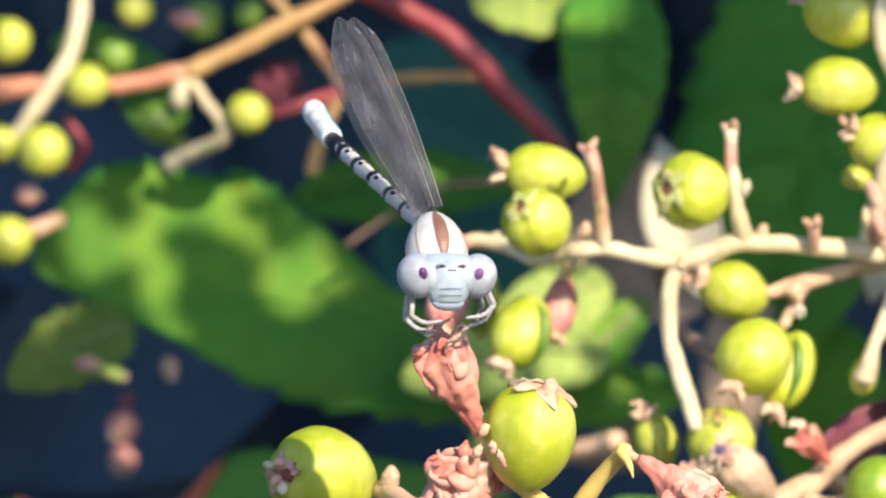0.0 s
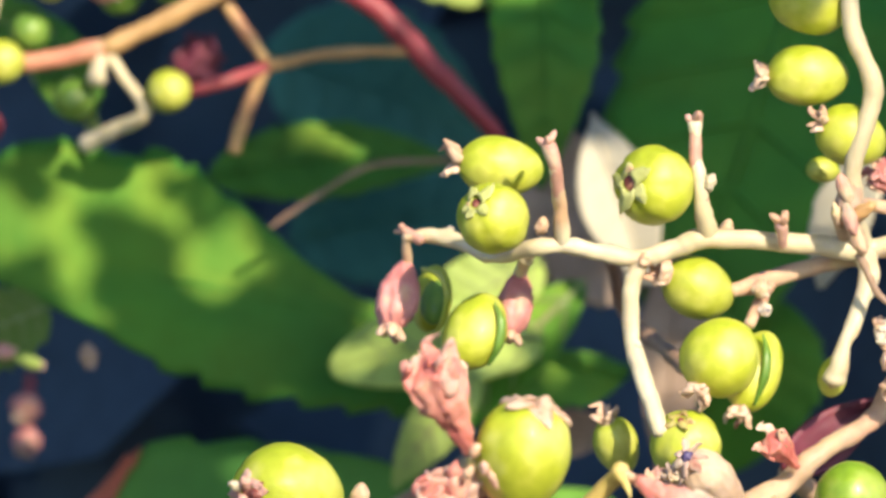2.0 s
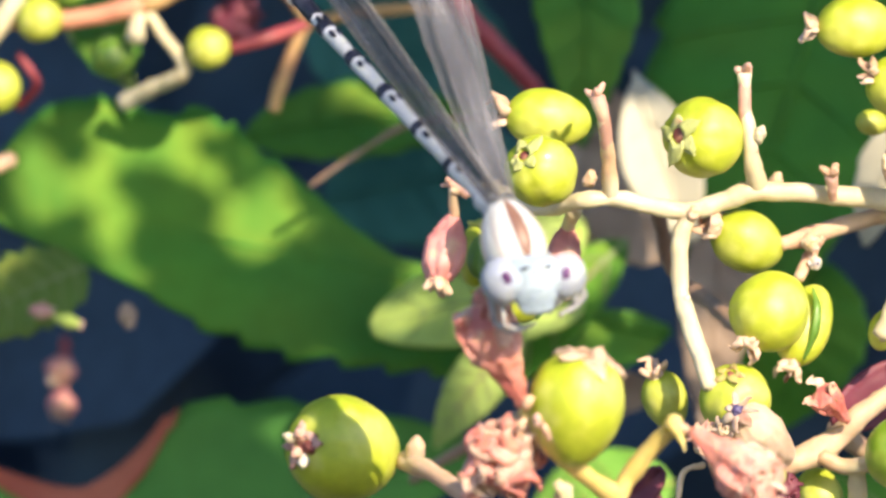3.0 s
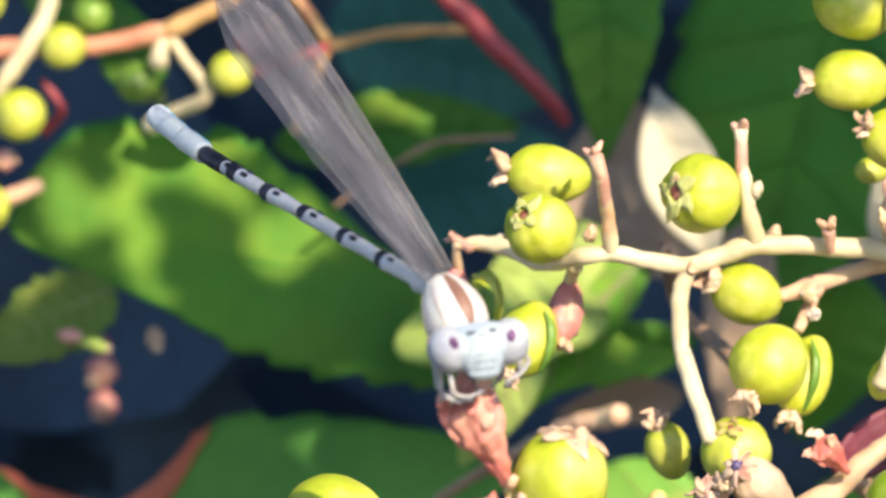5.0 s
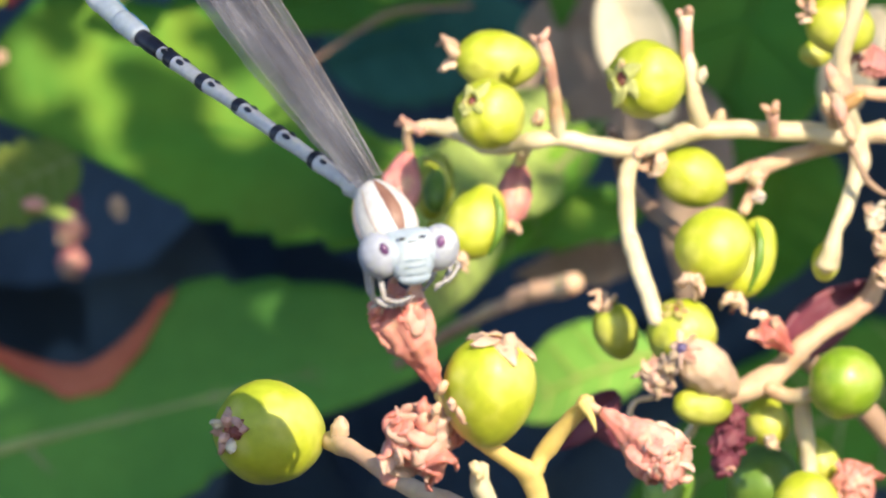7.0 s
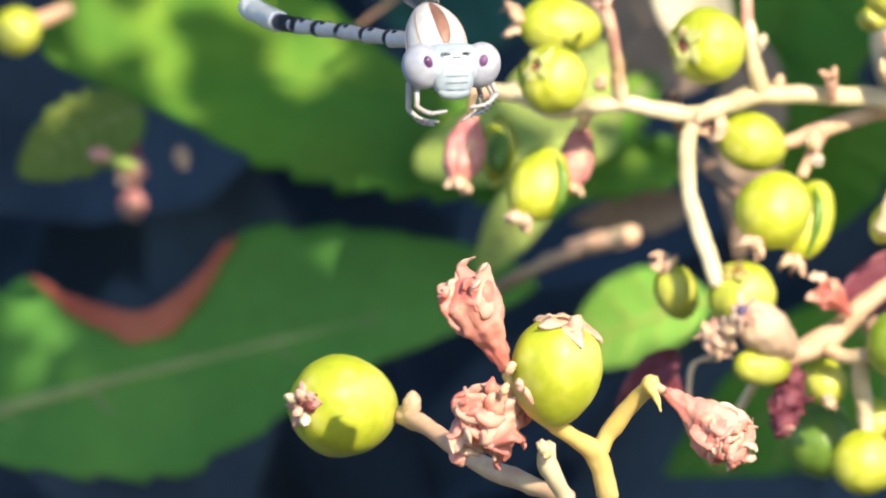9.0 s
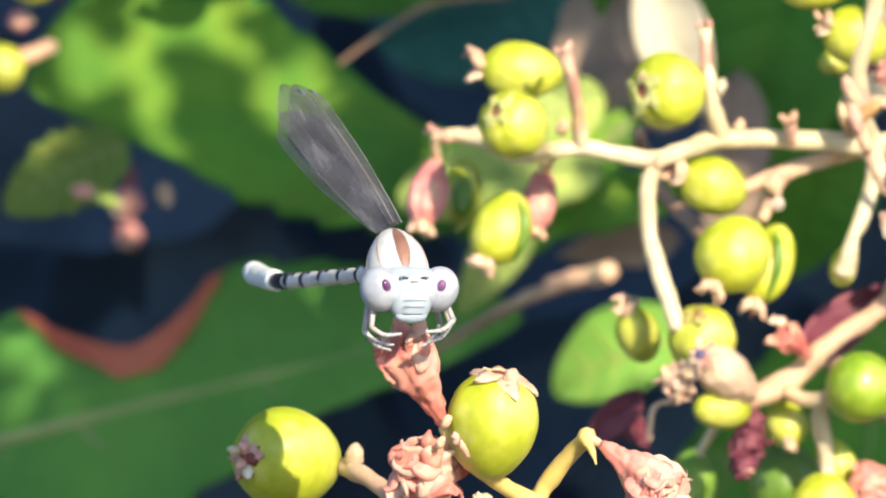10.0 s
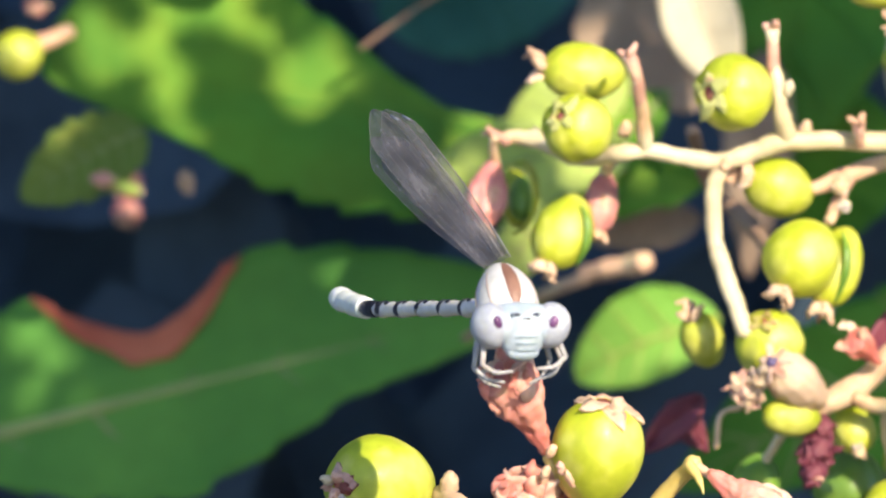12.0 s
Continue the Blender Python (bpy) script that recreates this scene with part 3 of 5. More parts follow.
STALK_SPOTS = [
    ((-11.34, 54.00, 8.70), 0.6), ((-18.94, 54.00, 10.00), 1.5), ((-20.98, 54.00, 6.93), 1.3), ((-14.40, 56.00, 6.60), 1.1), ((-22.68, 54.00, 11.99), 2.0), ((-22.51, 54.00, 2.67), 1.5),
    ((-21.18, 54.00, 3.34), 0.8), ((-12.90, 54.30, 7.60), 1.1), ((-12.95, 54.00, 11.22), 1.2), ((-19.88, 54.00, 11.47), 1.0), ((-21.47, 54.00, 8.66), 0.9), ((-14.27, 54.00, 9.35), 0.8),
    ((-9.75, 54.00, 12.96), 1.1), ((-16.68, 54.00, 12.41), 0.8), ((-7.09, 54.00, 14.04), 1.4), ((-2.86, 55.00, 13.01), 1.5), ((-0.18, 55.00, 10.89), 0.6), ((-8.18, 55.00, 9.26), 1.1),
    ((1.76, 64.00, 13.91), 2.0), ((4.19, 64.00, 14.05), 1.8), ((-19.3, 54.00, 13.2), 1.0), ((-22.0, 54.00, 9.9), 0.9), ((-17.6, 54.00, 9.9), 0.8), ((-15.9, 54.00, 10.2), 0.8), ((-23.1, 54.00, 7.2), 0.9), ((-21.6, 54.00, 4.9), 0.7),
]
FRUIT_SPOTS = [
    ((-3.60, 53.00, -3.30), 0.3), ((0.16, 53.00, -4.06), 0.4), ((1.96, 56.00, 0.80), 2.0), ((3.76, 56.00, -0.48), 2.0), ((5.56, 56.00, -0.74), 0.9), ((0.30, 56.00, -1.60), 1.4), ((-2.20, 53.00, -3.20), 0.3), ((4.00, 53.00, -2.78), 1.0),
    ((0.42, 53.00, -7.13), 0.8), ((7.86, 55.00, 5.42), 1.9), ((8.62, 54.00, 3.36), 1.9), ((9.64, 54.00, 1.83), 1.5), ((7.64, 58.00, 0.29), 1.2), ((5.14, 61.00, -11.11), 2.0), ((7.80, 60.50, -11.60), 1.6),
    ((4.02, 61.00, -13.49), 1.9), ((6.49, 60.00, -9.98), 1.3), ((5.69, 43.00, -6.83), 1.5), ((6.21, 41.00, -6.53), 1.2), ((18.50, 42.00, 3.20), 2.2), ((16.90, 50.00, 1.97), 0.8),
]
SUNLIT = LEAF_SPOTS + STALK_SPOTS + FRUIT_SPOTS


def canopy():
    """The foliage higher on the vine that shades the leaves behind the fruit, with gaps for the sunlit places."""
    q = random.Random(5)
    rays = [(V(p), r) for p, r in SUNLIT]
    bm = bmesh.new()
    for k in range(26000):
        high = k >= 23600
        big = k < 2500 or high
        y = q.uniform(-66, -59)
        c = Vector((q.uniform(5, 112), y, q.uniform(52, 134)))
        if high:
            c = Vector((q.uniform(-60, 240), y, q.uniform(128, 350)))
        ln = q.uniform(14, 26) if high else q.uniform(5, 8) if big else q.uniform(1.4, 2.7)
        ok = True
        for p, r in rays:
            t = (c.y - p.y) / SUN.y
            if t > 0 and ((p + SUN * t) - c).length < r + ln * (0.45 if big else 0.40):
                ok = False
                break
        if ok:
            d = Vector((q.gauss(0, 1), q.gauss(0, 0.4), q.gauss(-0.4, 1))).normalized()
            nrm = (SUN + Vector((q.gauss(0, 0.3), q.gauss(0, 0.3), q.gauss(0, 0.3)))).normalized()
            d = (d - nrm * d.dot(nrm)).normalized()
            small_leaf(bm, c - d * ln * 0.5, d, nrm, ln, ln * 0.8)
    tagged(part("foliage", bm, LEAF_DARK), "dense green leaves higher up on the vine", "foliage", "", "stuff")


canopy()


def navy_shade_foliage():
    """Leaves behind everything, coloured navy to stand for deep shade."""
    q = random.Random(9)
    bm = bmesh.new()
    for k in range(260):
        c = Vector((q.uniform(-60, 70), q.uniform(105, 190), q.uniform(-60, 50)))
        d = Vector((q.gauss(0, 1), q.gauss(0, 0.3), q.gauss(-0.5, 1))).normalized()
        small_leaf(bm, c, d, Vector((q.gauss(0, 0.5), -1, q.gauss(0.3, 0.5))), q.uniform(12, 26), q.uniform(8, 15))
    tagged(part("foliage", bm, LEAF_SHADE_NAVY), "leaves deep in the hedge, coloured navy as if shaded", "foliage", "", "stuff")


navy_shade_foliage()


def hedge_foliage():
    """Large leaves over the face of the hedge, with shade in their navy colour."""
    q = random.Random(21)
    bm = bmesh.new()
    for k in range(1800):
        c = Vector((q.uniform(-900, 900), q.uniform(270, 320), q.uniform(-690, 990)))
        d = Vector((q.gauss(0, 1), q.gauss(0, 0.3), q.gauss(-0.8, 0.8))).normalized()
        small_leaf(bm, c, d, Vector((q.gauss(0, 0.5), -1, q.gauss(0.4, 0.4))), q.uniform(45, 85), q.uniform(30, 50))
    tagged(part("foliage", bm, LEAF_SHADE_NAVY), "leaves covering the hedge, coloured navy as if shaded", "foliage", "", "stuff")


def vine():
    """The woody stems that carry the foliage above and the clusters."""
    root = thing("climbing_vine", (60, 330, -700), "brown woody vine stems climbing out of the hedge", "vine")
    for k, pts in enumerate((
            [((60, 330, -700), 6), ((80, 250, -300), 5.5), ((110, 180, 20), 4.5), ((120, 90, 200), 3.5), ((70, -10, 190), 2.2), ((30, -30, 120), 1.4), ((15, -30, 60), 0.8)],
            [((120, 90, 200), 3.0), ((140, 20, 250), 2.0), ((110, -28, 240), 1.4), ((80, -30, 150), 0.9)],
            [((110, 180, 20), 3.0), ((90, 90, -20), 2.0), ((60, 30, 0), 1.2), ((22.5, 2, 2), 0.6)],
            [((80, 250, -300), 3.0), ((60, 100, -160), 2.0), ((30, -20, -80), 1.2), ((8.0, -42, -13.0), 0.55)],
            [((80, 250, -300), 3.0), ((-80, 220, -40), 2.4), ((-60, 120, 90), 1.6), ((-10, 58, 30), 0.8), ((-3.5, 52, 14.5), 0.55)])):
        stem(root, pts, STEM_BROWN, "branch", "", 90 + k, 0.1)


hedge_foliage()
vine()

# ---------------------------------------------------------------- leaves behind the fruit
leaf("vine_leaf", "broad dark green toothed leaf dappled with sunlight", (9.60, 61.00, -4.02), (-21.66, 57.00, 2.09), 5.6, (0.1, -1, 0.25), LEAF, seed=1, vein_mat=LEAF, teeth=15, bend=0.03, skew=0.16, form=(1.0, 0.5), notches=((-1, 0.90, 0.26, 0.38), (1, 0.25, 0.45, 1.1), (1, 0.94, 0.15, -0.55)), tooth=0.13)
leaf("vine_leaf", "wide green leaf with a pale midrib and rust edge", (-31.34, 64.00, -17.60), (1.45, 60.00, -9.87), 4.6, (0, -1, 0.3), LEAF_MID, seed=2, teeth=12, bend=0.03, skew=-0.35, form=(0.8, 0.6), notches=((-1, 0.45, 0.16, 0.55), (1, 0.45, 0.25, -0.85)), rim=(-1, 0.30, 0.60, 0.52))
leaf("vine_leaf", "small green leaf half in sun behind the broad one", (-16.8, 56.0, -0.9), (-22.62, 54.0, -3.89), 1.95, (0, -1, 0.3), LEAF_OLIVE, seed=12, teeth=6, tooth=0.2, form=(0.85, 0.6))
leaf("vine_leaf", "large shaded deep green leaf with a thin vein", (18.81, 70.00, 18.41), (11.58, 62.00, -4.64), 7.0, (-0.2, -1, 0.2), LEAF, seed=3, teeth=11, bend=0.05, vein_mat=LEAF)
leaf("vine_leaf", "narrow mid-green leaf hanging in shade", (5.63, 64.00, 16.69), (5.85, 60.00, 4.69), 2.6, (0.2, -1, 0.2), LEAF, seed=4, teeth=9, vein_mat=LEAF)
leaf("vine_leaf", "curled pale leaf showing its whitish underside", (7.63, 57.00, 8.02), (10.27, 53.00, 0.29), 1.75, (-0.3, -1, 0.4), LEAF_WHITE, seed=5, teeth=2, cup=0.3, tooth=0.0, vein_mat=LEAF_WHITE, veins=3, form=(1.25, 0.8))
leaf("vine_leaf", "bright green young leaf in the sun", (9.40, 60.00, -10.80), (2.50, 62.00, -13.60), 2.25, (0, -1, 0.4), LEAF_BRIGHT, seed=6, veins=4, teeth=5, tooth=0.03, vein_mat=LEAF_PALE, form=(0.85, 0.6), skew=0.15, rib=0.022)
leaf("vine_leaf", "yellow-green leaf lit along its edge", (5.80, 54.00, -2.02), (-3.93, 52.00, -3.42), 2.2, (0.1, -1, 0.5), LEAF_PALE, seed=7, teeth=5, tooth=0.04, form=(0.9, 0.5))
leaf("vine_leaf", "narrow pale green leaf hanging below the pink buds", (2.46, 51.00, -4.05), (-1.50, 53.00, -9.44), 1.3, (0.1, -1, 0.5), LEAF_PALE, seed=13, teeth=5, tooth=0.04)
leaf("vine_leaf", "mid-green leaf hanging in shade behind the husk", (7.33, 56.00, 0.09), (-1.37, 57.00, -8.95), 1.6, (0.1, -1, 0.3), LEAF, seed=20, teeth=6, tooth=0.05)
leaf("vine_leaf", "dry taupe leaf behind the upper berries", (6.81, 63.00, 7.31), (3.69, 61.00, -3.87), 2.3, (-0.1, -1, 0.2), LEAF_BROWN, seed=33, teeth=6, vein_mat=LEAF_BROWN)
leaf("vine_leaf", "broad green leaf in shade below the fruit", (24.52, 64.00, -11.30), (6.86, 66.00, -19.42), 4.2, (0, -1, 0.3), LEAF, seed=34, teeth=9)
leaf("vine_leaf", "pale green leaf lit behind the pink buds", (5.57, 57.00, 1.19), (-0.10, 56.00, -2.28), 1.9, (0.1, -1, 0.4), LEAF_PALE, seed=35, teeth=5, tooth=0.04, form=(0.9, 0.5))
leaf("vine_leaf", "dry brown leaf behind the fruit stalks", (10.77, 60.00, 1.07), (4.55, 58.00, 0.03), 1.8, (0, -1, 0.1), LEAF_BROWN, seed=8, teeth=4, vein_mat=LEAF_BROWN)
leaf("vine_leaf", "dry taupe leaf hanging in shade behind the berries", (12.10, 62.00, 1.59), (11.16, 60.00, -9.02), 1.7, (0, -1, 0.1), LEAF_BROWN, seed=18, teeth=5, vein_mat=LEAF_BROWN)
leaf("vine_leaf", "dry mauve-brown leaf in deep shade", (9.04, 66.00, -6.75), (3.04, 66.00, -7.54), 1.1, (0, -1, 0.1), LEAF_BROWN, seed=19, teeth=5, vein_mat=LEAF_BROWN)
leaf("vine_leaf", "deep green leaf in shade beside the berries", (16.60, 66.00, -1.00), (14.28, 67.00, -9.10), 3.1, (0, -1, 0.2), LEAF, seed=9, teeth=6, vein_mat=LEAF)
leaf("vine_leaf", "pale bluish leaf turned to the light", (19.90, 40.00, 5.52), (17.33, 44.00, -0.41), 1.5, (-0.3, -1, 0.4), LEAF_WHITE, seed=10, veins=2, teeth=4, vein_mat=LEAF_WHITE)
leaf("vine_leaf", "bright green lobed leaf in full sun", (-1.27, 66.00, 15.71), (6.08, 64.00, 13.25), 2.3, (0, -1, 0.5), LEAF_PALE, seed=11, teeth=5)

# Two leaves with the blue of the shade in their base colour.
leaf("vine_leaf", "leaf coloured blue-green to look deeply shaded", (-7.07, 84.00, 10.76), (3.94, 88.00, 6.78), 4.0, (0, -1, 0.1), LEAF_SHADE_TEAL, seed=14, teeth=8, vein_mat=LEAF_SHADE_TEAL)
leaf("vine_leaf", "leaf coloured blue-green to look deeply shaded", (-6.00, 84.00, 2.18), (4.75, 88.00, 3.81), 3.2, (0, -1, 0.1), LEAF_SHADE_TEAL, seed=15, teeth=8, vein_mat=LEAF_SHADE_TEAL)
leaf("vine_leaf", "shaded green leaf behind the stalks", (-9.58, 72.00, 5.30), (2.02, 76.00, 5.99), 1.9, (0, -1, 0.3), LEAF, seed=16, teeth=7, vein_mat=LEAF)
leaf("vine_leaf", "small dark green leaf among the stalks", (-21.11, 62.00, 12.31), (-15.71, 62.00, 10.98), 1.3, (0, -1, 0.2), LEAF, seed=31, teeth=5)
leaf("vine_leaf", "small dark green leaf among the stalks", (-15.34, 60.00, 7.44), (-17.34, 62.00, 12.59), 1.5, (0, -1, 0.2), LEAF, seed=32, teeth=5)
leaf("vine_leaf", "pale leaf underside in shade", (-18.22, 70.00, 11.32), (-14.93, 70.00, 6.86), 1.1, (0, -1, 0.1), LEAF_PALE, seed=17, teeth=4, vein_mat=LEAF_WHITE)

# ---------------------------------------------------------------- the fruit cluster behind the damselfly
C1 = thing("fruit_cluster", (20.20, 2.00, 1.92), "branching cream stalks with green berries and pink buds", "fruit cluster")
stem(C1, [((-0.32, 4.00, 2.28), 0.26), ((1.33, 4.00, 2.28), 0.34), ((3.33, 2.00, 1.49), 0.30), ((5.09, 0.00, 1.86), 0.34), ((6.50, 0.00, 1.96), 0.36), ((7.91, 0.00, 1.63), 0.34), ((9.55, 0.00, 1.44), 0.42), ((10.97, 0.00, 1.86), 0.38), ((12.38, 0.00, 2.26), 0.44), ((15.46, 1.00, 2.10), 0.40), ((18.79, 2.00, 1.80), 0.48), ((20.20, 2.00, 1.92), 0.5)], STEM, "main_stalk", "", 1)
stem(C1, [((9.55, 0.00, 1.32), 0.36), ((9.13, 0.00, 0.03), 0.38), ((9.18, 0.00, -2.09), 0.36), ((9.68, -1.00, -3.73), 0.40), ((10.34, -2.00, -5.83), 0.34)], STEM, "side_stalk", "", 2)
stem(C1, [((18.23, 0.00, 13.20), 0.34), ((18.30, 0.00, 11.08), 0.36), ((19.17, 0.00, 8.33), 0.42), ((18.35, 0.00, 5.27), 0.40), ((18.50, 1.00, 2.93), 0.42), ((18.76, 2.00, 1.75), 0.5), ((19.04, 1.00, 0.57), 0.38), ((18.00, 0.00, -2.25), 0.34), ((17.55, 0.00, -3.73), 0.5)], STEM, "side_stalk", "", 3)
stub(C1, [((6.26, 0.00, 2.03), 0.36), ((6.13, -1.00, 3.79), 0.30), ((5.89, -2.00, 5.30), 0.26), ((5.68, -2.00, 6.12), 0.28)], STEM, ROSY, 4)
stub(C1, [((12.33, 0.00, 2.26), 0.44), ((12.07, -1.00, 3.79), 0.32), ((11.77, -1.00, 5.66), 0.26), ((11.77, -1.00, 7.07), 0.26)], STEM, ROSY, 5)
stub(C1, [((15.45, 0.20, 1.90), 0.18), ((15.36, -0.40, 2.86), 0.28)], ROSY, STEM_PINK, 6)
stub(C1, [((0.39, 4.00, 2.11), 0.22), ((-0.42, 4.00, 2.59), 0.18)], ROSY, ROSY, 7)
berry(C1, (3.69, 2.00, 5.22), (-0.95, -0.2, 0.12), 1.80, 1.28, 1.0, seed=21)
berry(C1, (3.41, -1.00, 3.04), (-0.45, -0.75, 0.40), 1.60, 1.50, 0.6, calyx_mat=CALYX_PALE, seed=22, rosette=0.42)
berry(C1, (10.13, -1.00, 4.44), (-0.65, -0.75, 0.05), 1.68, 1.70, 0.55, calyx_mat=CALYX_PALE, seed=23, rosette=0.50)
berry(C1, (11.93, 1.00, 0.15), (-0.85, -0.45, 0.35), 1.62, 1.30, 1.0, seed=24)
berry(C1, (12.83, -1.00, -2.67), (-0.45, -0.45, -0.75), 1.75, 1.62, 0.9, seed=25)
berry(C1, (14.30, 1.00, -3.30), (-0.30, -0.35, -0.85), 1.85, 1.12, 0.9, seed=26)
bm = bmesh.new()
tube(bm, [((14.62, 0.30, -1.75), 0.06), ((14.78, -0.12, -2.60), 0.20), ((14.66, -0.22, -3.60), 0.22), ((14.25, -0.05, -4.70), 0.07)], 12, 6, 0.05, 3, 0.8)
part("split", bm, BERRY_DARK, C1, "dark green split down the berry")
berry(C1, (16.45, 1.00, 9.03), (-0.98, -0.15, 0.02), 1.75, 1.28, 0.85, seed=27)
berry(C1, (16.54, 1.00, 12.16), (-0.8, -0.3, 0.4), 1.8, 1.4, 0.8, seed=28)
berry(C1, (18.33, 1.00, 6.51), (-0.75, -0.5, 0.35), 1.6, 1.3, 0.8, seed=29)
berry(C1, (0.82, 7.00, -0.33), (-0.1, -0.5, -0.85), 1.6, 0.85, 0.0, seed=30)
bm = bmesh.new()
blob(bm, (0.93, 6.20, -0.49), (-0.1, -0.6, -0.8), 1.1, 0.62, None, 0, 0, 16, 22, 0.05, 4)
part("split", bm, BERRY_DARK, C1, "dark split in an opened berry")
stem(C1, [((0.39, 6.00, 0.93), 0.10), ((1.15, 5.40, 0.62), 0.13), ((1.45, 5.20, -0.32), 0.14), ((1.15, 5.40, -1.51), 0.13), ((0.51, 6.00, -1.99), 0.10)], BERRY, "berry_rim", "pale rim of an opened berry", 18)
berry(C1, (2.66, 2.40, -1.66), (-0.40, -0.45, -0.80), 1.75, 1.30, 0.95, seed=31)
bm = bmesh.new()
tube(bm, [((3.45, 1.70, -0.45), 0.05), ((3.72, 1.40, -1.20), 0.20), ((3.62, 1.35, -2.20), 0.22), ((3.20, 1.60, -3.05), 0.07)], 12, 6, 0.05, 5, 0.8)
part("split", bm, BERRY_DARK, C1, "dark green split down the berry")
bud(C1, (-0.28, 5.00, 1.33), (-0.92, 4.00, -1.67), 0.95, BUD, 33)
stem(C1, [((-0.28, 4.00, 2.28), 0.16), ((-0.23, 5.00, 1.10), 0.20)], STEM_PINK, "stalk", "", 8)
bud(C1, (4.53, 4.00, 0.86), (4.05, 3.00, -1.86), 0.82, BUD, 34)
stem(C1, [((4.75, 2.00, 1.45), 0.3), ((4.46, 4.00, 0.62), 0.26)], STEM, "stalk", "", 9)
stem(C1, [((13.34, 1.00, 0.03), 0.3), ((14.54, 2.00, 0.38), 0.40), ((16.22, 3.00, 0.93), 0.34), ((18.82, 3.00, 1.57), 0.4)], STEM_PINK, "stalk", "", 10)
stem(C1, [((14.05, 1.00, -1.38), 0.22), ((14.54, 2.00, -0.44), 0.26), ((15.01, 2.00, 0.38), 0.24)], STEM_PINK, "stalk", "", 11)
for k, (p, r) in enumerate((((5.39, 2.00, 2.74), 0.42), ((12.36, -1.20, 4.59), 0.48), ((13.10, 1.00, 2.67), 0.44), ((1.57, 4.00, 2.52), 0.30), ((9.70, -0.35, 1.30), 0.40), ((9.35, -0.30, -2.30), 0.30))):
    bm = bmesh.new()
    blob(bm, p, (0.3, -0.3, 1), r * 0.9, r * 0.62, None, 0, 0, 14, 18, 0.5, k)
    crumple(bm, r * 0.25, 1.8 / r, k)
    part("bud_scale", bm, (STEM_PINK, CREAM)[k % 2], C1, "pale scale on the stalk")

# the joint of the stalks, with its husks
bm = bmesh.new()
blob(bm, (18.15, 0.20, 3.40), (0.1, -0.1, 1), 1.25, 0.62, lambda v: 1.0 - 0.15 * v, 5, 0.12, 20, 28, 0.25, 70)
crumple(bm, 0.12, 1.6, 70)
part("joint", bm, TAN, C1, "swollen tan joint of the stalks")
for k, (p, d, r) in enumerate((((17.70, -0.60, 3.25), (-0.3, -0.4, 1), 0.34), ((18.20, -0.90, 3.05), (0.2, -0.4, -1), 0.40), ((18.75, -0.60, 3.35), (0.7, -0.4, 0.5), 0.38), ((18.55, -0.80, 2.30), (0.3, -0.3, -1), 0.42), ((17.95, -0.60, 4.30), (-0.4, -0.5, 1), 0.36))):
    bm = bmesh.new()
    blob(bm, p, d, r * 1.9, r * 0.75, None, 0, 0, 14, 18, 0.5, 71 + k)
    crumple(bm, r * 0.25, 1.8 / r, 71 + k)
    part("bud_scale", bm, (STEM_PINK, ROSY, STEM_ORANGE)[k % 3], C1, "dry scale at the joint")
stem(C1, [((18.55, 0.60, 3.75), 0.24), ((19.30, 1.80, 3.62), 0.30), ((20.70, 2.60, 3.42), 0.30)], STEM_PINK, "stalk", "", 76)
husk(C1, (20.90, 3.40, 4.32), (19.36, 2.60, 4.98), 0.72, BUD, 77, "rosy withered flower husk", 0.9, 10)
berry(C1, (17.25, 6.00, 5.10), (-0.8, -0.4, 0.1), 0.75, 0.55, 0.0, seed=78)
stem(C1, [((18.60, -0.60, 1.60), 0.20), ((18.94, -1.00, 0.85), 0.16), ((19.35, -1.00, 0.00), 0.14), ((20.10, -1.00, -0.60), 0.14)], STEM_BROWN, "stalk", "thin dark dry stalk", 79)
clump(C1, (19.75, 0.00, -1.60), 0.62, CREAM, 14, 80, "whitish withered flower", lip_mat=STEM_PINK)
clump(C1, (19.95, 0.00, -2.75), 0.58, STEM_PINK, 14, 81, "pale pink withered flower", lip_mat=HUSK)
clump(C1, (20.10, 0.60, -4.10), 0.62, STEM_PINK, 14, 82, "pale pink withered flower", lip_mat=HUSK)
clump(C1, (14.55, 1.20, 0.15), 0.42, STEM_PINK, 14, 83, "whitish pink dried flower", lip_mat=CREAM)
clump(C1, (14.75, 1.40, -0.75), 0.34, CREAM, 10, 84, "whitish dried flower", lip_mat=GREY_HAIR)

# lower part of the cluster
stem(C1, [((12.95, -1.00, -9.24), 0.40), ((13.94, -1.00, -8.86), 0.58), ((15.28, 0.00, -8.27), 0.52), ((16.65, 0.00, -6.98), 0.46), ((18.12, 1.00, -6.02), 0.40), ((19.35, 2.00, -5.21), 0.40), ((20.11, 2.00, -3.86), 0.42), ((21.62, 2.00, -1.91), 0.5)], STEM_PINK, "main_stalk", "", 12)
berry(C1, (11.40, -1.00, -6.41), (-0.15, -0.65, 0.72), 1.55, 1.50, 0.75, seed=41, rosette=0.30, calyx_mat=CALYX_DULL)
berry(C1, (8.55, 2.00, -6.42), (-0.3, -0.4, 0.85), 1.30, 0.95, 0.95, seed=42, mat=BERRY)
berry(C1, (12.25, -2.60, -9.35), (-0.6, -0.5, 0.1), 1.50, 0.85, 0.0, seed=43)
bm = bmesh.new()
blob(bm, V((12.52, -3.00, -7.91)), V((11.53, -4.00, -7.00)) - V((13.83, -2.00, -8.99)), 1.75, 1.12, lambda v: 0.92 + 0.20 * v, 7, 0.06, 26, 42, 0.06, 44)
crumple(bm, 0.12, 1.5, 44)
